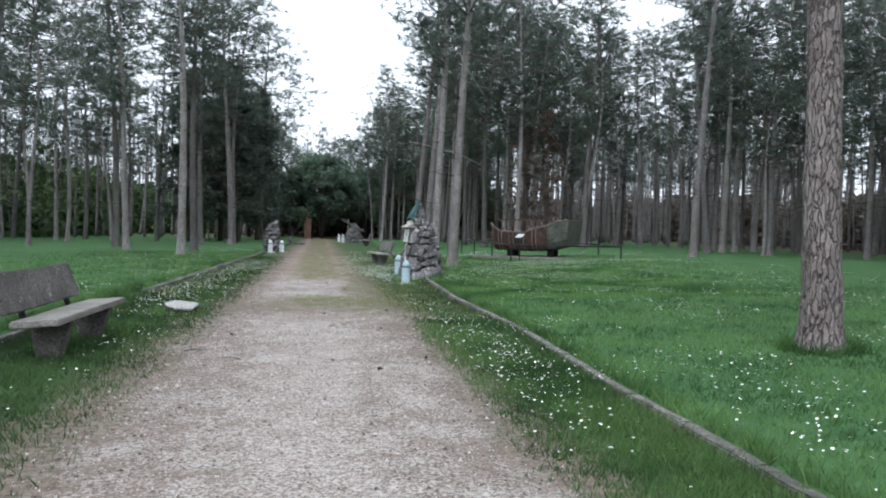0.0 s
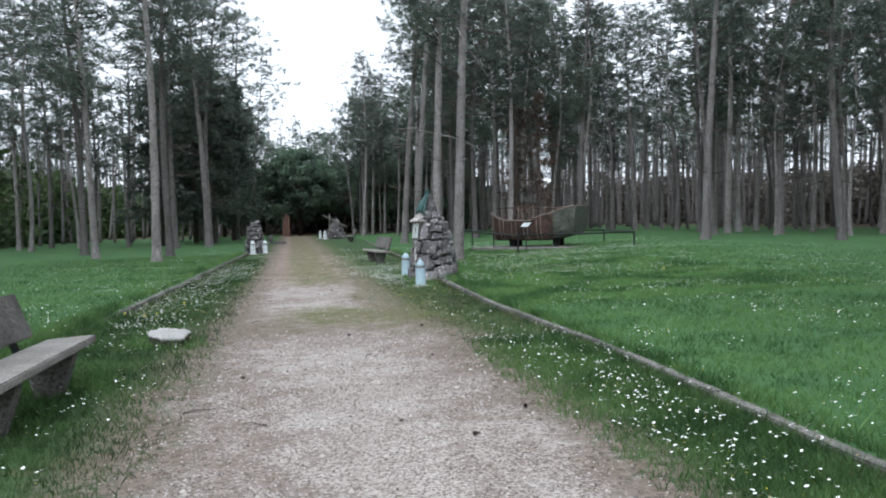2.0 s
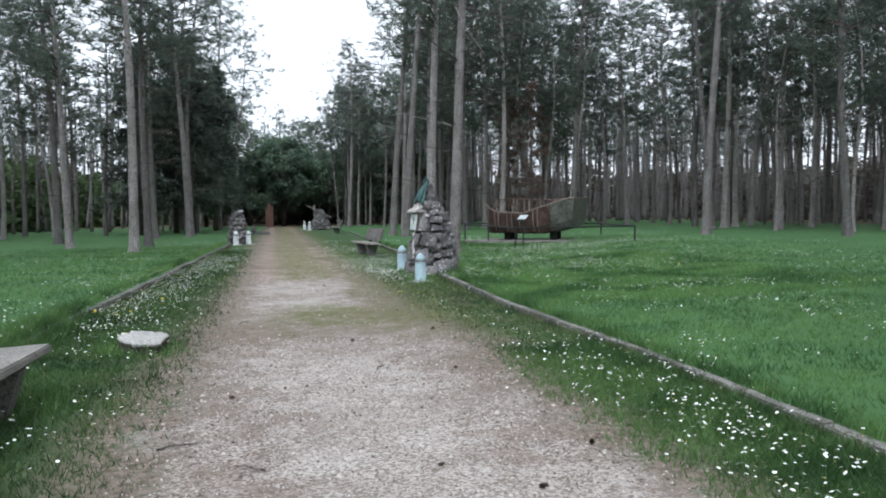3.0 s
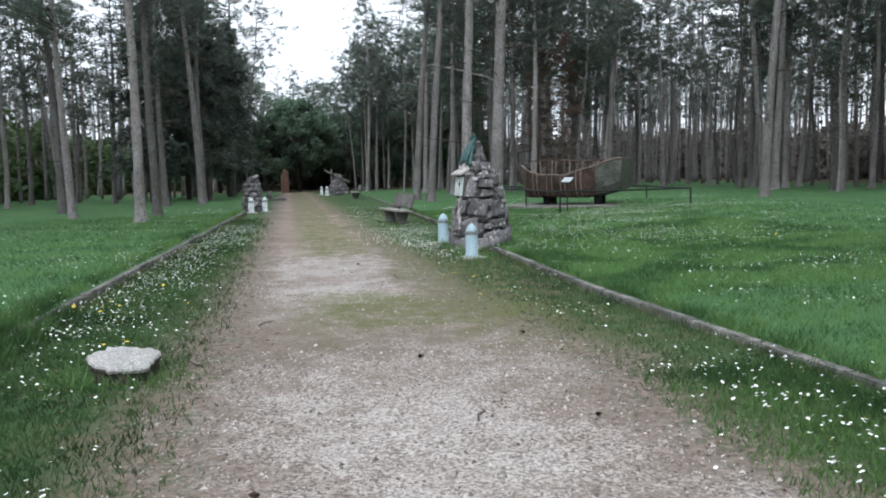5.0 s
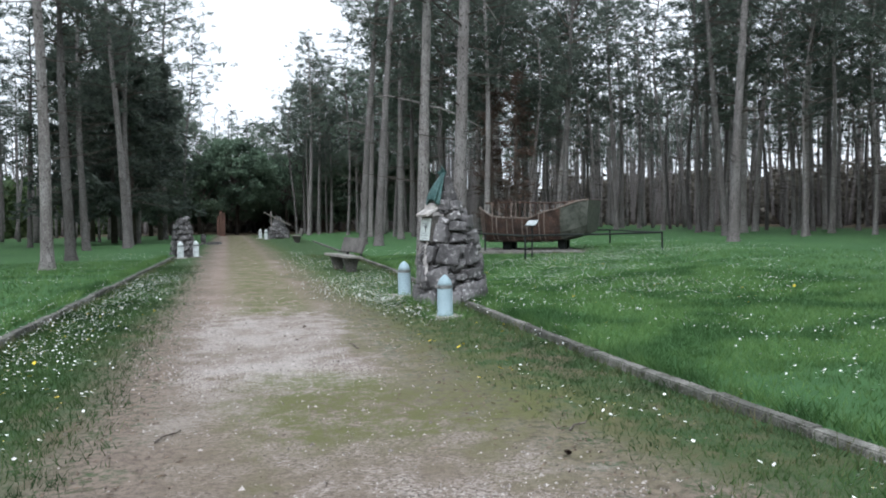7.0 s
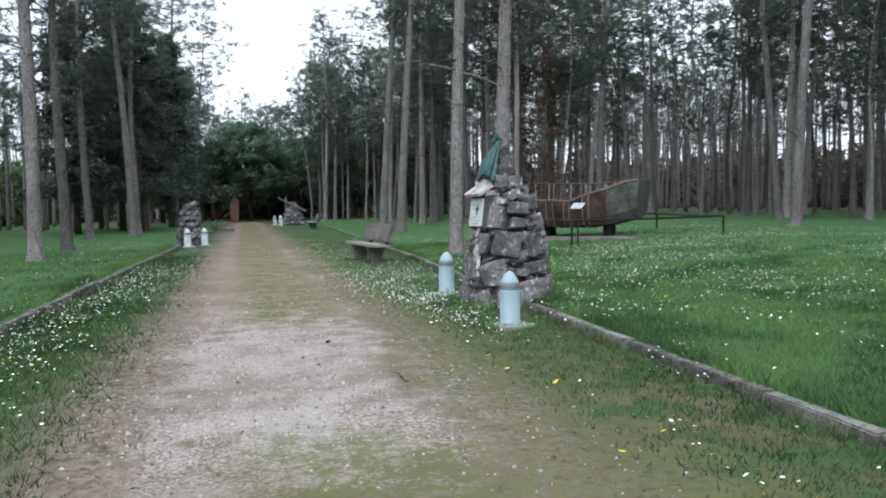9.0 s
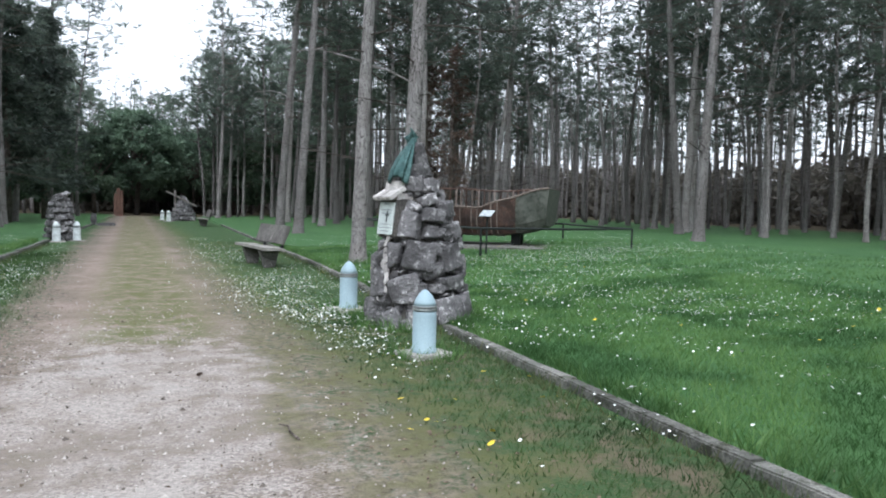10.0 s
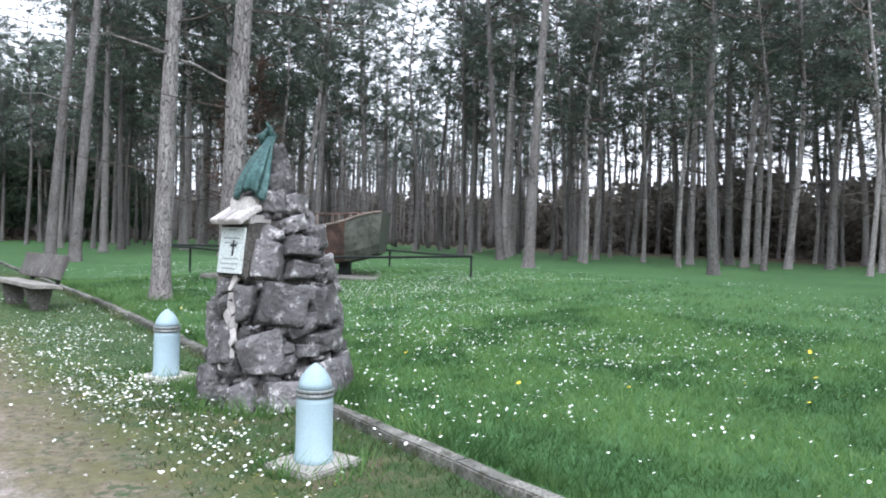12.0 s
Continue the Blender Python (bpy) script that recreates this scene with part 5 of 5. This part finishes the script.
CONE_ME = cone_mesh()
for x, y in ((1.0, 6.9), (1.55, 7.6), (1.05, 10.1), (0.1, 11.8), (-0.9, 9.2), (-0.3, 18.6), (1.2, 12.6), (0.5, 7.3)):
    ob = new("pine_cone", CONE_ME)
    ob.matrix_basis = pose(x, y, land(x, y) + 0.02, 80, 0, rnd.uniform(0, 360)) @ Matrix.Scale(rnd.uniform(0.5, 0.72), 4)
    tagged(ob, "small dark brown pine cone lying on the gravel", "pine cone", "fallen cones")
for x, y, a, ln in ((0.25, 16.9, 100, 0.36), (-1.3, 13.6, 60, 0.3), (-1.1, 8.0, 20, 0.28), (-1.75, 12.0, 130, 0.35), (0.35, 10.2, 70, 0.25), (-0.6, 7.5, 150, 0.22), (1.5, 13.2, 40, 0.3)):
    v, f = tube_arrays([(-ln / 2, 0, 0), (-ln / 6, 0.02, 0.012), (ln / 5, -0.01, 0.01), (ln / 2, 0.025, 0.0)], [0.008, 0.007, 0.006, 0.003], 6)
    ob = new("stick", mesh_of("stick", v, f, BARK_DARK))
    ob.matrix_basis = pose(x, y, land(x, y) + 0.008, 0, 0, a)
    tagged(ob, "thin dry dark stick on the ground", "stick", "fallen sticks")


# ---- grass, flowers and loose chips: beyond counting ----
def scatter(n, x0, x1, y0, y1, keep, seed):
    g = np.random.default_rng(seed)
    x, y = g.uniform(x0, x1, n), g.uniform(y0, y1, n)
    k = keep(x, y, g)
    return x[k], y[k]


def patchy(x, y, s, o):
    return np.array([noise.noise(Vector((a * s + o, b * s, o))) for a, b in zip(x, y)])


def heights(x, y):
    return np.array([land(a, b) for a, b in zip(x, y)])


def blades(name, x, y, lo, hi, width, material, label, seed, per=1):
    g = np.random.default_rng(seed)
    x, y = np.repeat(x, per), np.repeat(y, per)
    x = x + g.normal(0, 0.025, len(x))
    y = y + g.normal(0, 0.025, len(y))
    z = heights(x, y) - 0.01
    n = len(x)
    h = g.uniform(lo, hi, n)
    a = g.uniform(0, 6.283, n)
    b = g.uniform(0, 6.283, n)
    bend = g.uniform(0.2, 1.1, n) * h
    w = width * g.uniform(0.6, 1.3, n)
    dx, dy = np.cos(a) * w, np.sin(a) * w
    v = np.stack([np.stack([x - dx, y - dy, z], 1), np.stack([x + dx, y + dy, z], 1), np.stack([x + np.cos(b) * bend, y + np.sin(b) * bend, z + h], 1)], axis=1)
    tagged(new(name, tri_mesh(name, v, material)), label, "grass", kind="stuff")


KR = np.vectorize(kerb_right)
KL = lambda y: -3.0 - 0.045 * y
WX = lambda y: 0.8 - 0.073 * y


def near_right(x, y, g):
    d = x - KR(y) - 0.12
    return (d > 0) & (g.random(len(x)) < np.clip(1.15 - d / 11, 0.08, 1))


def near_left(x, y, g):
    d = KL(y) - 0.12 - x
    return (d > 0) & (g.random(len(x)) < np.clip(1.1 - d / 8, 0.05, 1))


def verge(x, y, g):
    e = np.abs(x - WX(y))
    return (x > KL(y) + 0.02) & (x < KR(y) - 0.02) & (g.random(len(x)) < np.clip((e - 1.4) / 1.1, 0.0, 1.0))


x, y = scatter(120000, 1.4, 15.5, 0.5, 36, near_right, 21)
blades("lawn_grass", x, y, 0.035, 0.095, 0.0055, GRASS, "fresh green lawn grass", 22, 3)
x2, y2 = scatter(60000, 2.2, 9.5, 14, 24, near_right, 27)
blades("lawn_grass", x2, y2, 0.03, 0.085, 0.004, GRASS, "fresh green lawn grass", 28, 2)
x, y = scatter(40000, -13, -3.2, 3, 36, near_left, 23)
blades("lawn_grass", x, y, 0.04, 0.11, 0.0055, GRASS, "fresh green lawn grass", 24, 3)
x, y = scatter(60000, -5.2, 3.5, 0.3, 40, verge, 25)
worn = (x > WX(y)) | (np.arange(len(x)) % 12 == 0)
x, y = x[worn], y[worn]
blades("verge_grass", x, y, 0.02, 0.055, 0.0045, GRASS_DRY, "short olive and dry verge grass", 26, 3)
x, y = scatter(36000, -3.4, 3.4, 0.5, 12, verge, 29)
blades("verge_grass", x, y, 0.03, 0.085, 0.0045, GRASS_VERGE, "green verge grass beside the gravel", 30, 3)
x, y = scatter(34000, -4.6, 3.2, 12, 23, verge, 34)
blades("verge_grass", x, y, 0.025, 0.07, 0.0045, GRASS_VERGE, "green verge grass beside the gravel", 35, 3)
x, y = scatter(48000, -5.0, -0.6, 1.0, 34, verge, 36)
blades("verge_grass", x, y, 0.03, 0.1, 0.005, GRASS_VERGE, "lush green grass between the way and the kerb", 37, 3)
x, y = scatter(30000, 1.6, 3.4, 0.5, 11, verge, 38)
blades("verge_grass", x, y, 0.035, 0.1, 0.005, GRASS, "lush green grass between the way and the kerb", 39, 3)
# longer grass along the kerbs and at the foot of things
g0 = np.random.default_rng(31)
yk = g0.uniform(0.5, 38, 9000)
xk = np.where(g0.random(9000) < 0.5, KR(yk) + 0.14 + np.abs(g0.normal(0, 0.1, 9000)), KL(yk) - 0.14 - np.abs(g0.normal(0, 0.1, 9000)))
ft = []
for cx, cy, r, n in ((2.3, 21.05, 0.7, 700), (-2.22, 11.7, 0.33, 160), (6.4, 7.75, 0.35, 500), (-2.6, 8.0, 0.25, 250), (-2.6, 9.24, 0.25, 250), (1.78, 19.06, 0.26, 120), (1.68, 22.28, 0.26, 120), (3.4, 29.8, 0.3, 200), (3.85, 27.2, 0.3, 250)):
    a, rr = g0.uniform(0, 6.283, n), r + np.abs(g0.normal(0, 0.09, n))
    ft.append(np.stack([cx + np.cos(a) * rr, cy + np.sin(a) * rr], 1))
ft = np.concatenate(ft)
blades("long_grass", np.concatenate([xk, ft[:, 0]]), np.concatenate([yk, ft[:, 1]]), 0.07, 0.2, 0.006, GRASS, "longer uncut grass along kerbs and stones", 32, 2)
yl = g0.uniform(8.8, 14.5, 2600)
blades("long_grass", KL(yl) - 0.06 + g0.normal(0, 0.13, 2600), yl, 0.12, 0.24, 0.006, GRASS, "longer uncut grass along kerbs and stones", 40, 2)
yk = g0.uniform(2.0, 38, 3500)
xk = np.where(g0.random(3500) < 0.5, KR(yk) - 0.02 - np.abs(g0.normal(0, 0.09, 3500)), KL(yk) + 0.02 + np.abs(g0.normal(0, 0.09, 3500)))
blades("kerb_grass", xk, yk, 0.05, 0.15, 0.006, GRASS_DRY, "tufts of grass at the foot of the kerbs", 33, 2)


def flowers(name, x, y, material, label, seed, size, lift, petals=6):
    g = np.random.default_rng(seed)
    z = heights(x, y)
    out = []
    n = len(x)
    s = size * g.uniform(0.75, 1.25, n)
    zz = z + lift * g.uniform(0.5, 1.2, n)
    tx, ty = g.normal(0, 0.3, n), g.normal(-0.15, 0.3, n)
    c = np.stack([x, y, zz], 1)
    for k in range(petals):
        pts = []
        for a, r in ((2 * math.pi * k / petals, 1.0), (2 * math.pi * (k + 0.95) / petals, 1.0)):
            ox, oy = np.cos(a) * s * r, np.sin(a) * s * r
            pts.append(c + np.stack([ox, oy, ox * tx + oy * ty + 0.15 * s], 1))
        out.append(np.stack([c, pts[0], pts[1]], 1))
    tagged(new(name, tri_mesh(name, np.concatenate(out), material)), label, "flowers", kind="stuff")


def daisy_keep(x, y, g):
    d = np.abs(x - WX(y))
    p = patchy(x, y, 0.55, 3.0) + 0.6 * patchy(x, y, 1.7, 8.0)
    ok = (d > 1.75) & (g.random(len(x)) < np.clip((p - 0.02) * 2.2, 0.015, 1.0))
    away = np.clip(1.25 - np.abs(x - (KR(y) + 1.0)) / 14, 0.1, 1)
    return ok & (g.random(len(x)) < away)


x1, y1 = scatter(70000, -9, 16, 1.5, 42, daisy_keep, 41)


def clump(cx, cy, sx, sy, n, seed):
    g = np.random.default_rng(seed)
    n = int(n * 1.6)
    return g.normal(cx, sx, n), g.normal(cy, sy, n)


extra = [clump(*a) for a in ((2.55, 7.4, 0.3, 0.9, 190, 1), (2.5, 5.2, 0.25, 0.7, 70, 2), (2.2, 10.2, 0.3, 1.0, 120, 3), (1.1, 21.6, 0.25, 0.7, 380, 4), (0.75, 24.0, 0.45, 1.2, 500, 5), (1.3, 26.0, 0.5, 1.0, 260, 6), (1.35, 19.6, 0.25, 0.5, 130, 7),
                               (-3.2, 16.5, 0.35, 1.8, 420, 8), (-3.5, 20.5, 0.4, 2.0, 480, 9), (-3.0, 13.6, 0.35, 0.7, 130, 10), (-3.6, 26, 0.4, 2.5, 620, 11), (-2.0, 8.3, 0.25, 1.2, 45, 12), (5.5, 25.5, 1.5, 1.5, 480, 13), (8.0, 28.5, 2.0, 1.0, 750, 14), (10.5, 30.2, 1.8, 0.8, 520, 15), (5.2, 21.5, 1.2, 1.4, 420, 17), (7.0, 20.5, 1.4, 1.0, 260, 18), (0.2, 32, 0.5, 3.0, 300, 16))]
x = np.concatenate([x1] + [e[0] for e in extra])
y = np.concatenate([y1] + [e[1] for e in extra])
flowers("daisies", x, y, PETALS, "small white daisies scattered in drifts over the grass", 42, 0.0115, 0.085)
g1 = np.random.default_rng(44)
pick = g1.random(len(x)) < 0.5
flowers("daisy_hearts", x[pick], y[pick] + 0.001, YOLK, "yellow hearts of daisies in the grass", 42, 0.004, 0.085, 5)
xd = np.concatenate([g1.normal(-3.0, 0.4, 14), g1.uniform(3, 9, 30), g1.uniform(0.9, 2.4, 14), g1.uniform(-4, -2.4, 16)])
yd = np.concatenate([g1.normal(14.2, 0.9, 14), g1.uniform(16, 28, 30), g1.uniform(14, 19, 14), g1.uniform(12, 22, 16)])
flowers("dandelions", xd, yd, YOLK, "few yellow dandelions in the grass", 45, 0.02, 0.07, 8)


def chips_keep(x, y, g):
    e = np.abs(x - WX(y))
    return (g.random(len(x)) < np.clip((1.9 - e) / 0.7, 0, 1)) & (g.random(len(x)) < np.clip(1.6 - y / 16, 0.15, 1)) & (g.random(len(x)) < np.where((y > 12.3) & ((x - WX(y) > 0.5) | (y < 15.3)), 0.2, 1.0))


def chips():
    x, y = scatter(60000, -2.8, 2.8, 2.3, 24, chips_keep, 51)
    g = np.random.default_rng(52)
    n = len(x)
    z = heights(x, y)
    s = g.uniform(0.005, 0.014, n) * np.where(g.random(n) < 0.12, 1.9, 1.0)
    base = np.array([(1, 0, 0), (-0.5, 0.87, 0), (-0.5, -0.87, 0), (0.1, 0.1, 0.75)])
    a = g.uniform(0, 6.283, n)
    ca, sa = np.cos(a), np.sin(a)
    pts = []
    for b in base:
        q = b[None, :] * g.uniform(0.6, 1.3, (n, 3))
        pts.append(np.stack([x + (q[:, 0] * ca - q[:, 1] * sa) * s, y + (q[:, 0] * sa + q[:, 1] * ca) * s, z + q[:, 2] * s], 1))
    tri = np.concatenate([np.stack([pts[i], pts[j], pts[3]], 1) for i, j in ((0, 1), (1, 2), (2, 0))])
    tagged(new("gravel", tri_mesh("gravel", tri, PEBBLE)), "loose pale crushed-stone chips on the way", "gravel", kind="stuff")


chips()


# ---- dry leaves, bark flakes and needles along the edges of the way ----
def litter_keep(x, y, g):
    e = np.abs(np.abs(x - WX(y)) - 1.45)
    near_stump = (x + 2.0) ** 2 + (y - 11.6) ** 2 < 0.9
    return (g.random(len(x)) < np.clip(0.9 - e * 1.6, 0.04, 1)) | near_stump


x, y = scatter(24000, -3.4, 3.2, 1.5, 26, litter_keep, 61)
g2 = np.random.default_rng(62)
n = len(x)
z = heights(x, y) + 0.006
a = g2.uniform(0, 6.283, n)
L, W = g2.uniform(0.008, 0.032, n), g2.uniform(0.003, 0.01, n)
dx, dy = np.cos(a), np.sin(a)
p0 = np.stack([x - dx * L, y - dy * L, z], 1)
p1 = np.stack([x + dx * L, y + dy * L, z + g2.uniform(0, 0.008, n)], 1)
p2 = np.stack([x - dy * W, y + dx * W, z + g2.uniform(0.002, 0.012, n)], 1)
p3 = np.stack([x + dy * W, y - dx * W, z + g2.uniform(0.0, 0.006, n)], 1)
tagged(new("leaf_litter", tri_mesh("leaf_litter", np.concatenate([np.stack([p0, p3, p2], 1), np.stack([p3, p1, p2], 1)]), LITTER)), "dry brown leaves, bark flakes and twigs along the way", "litter", kind="stuff")
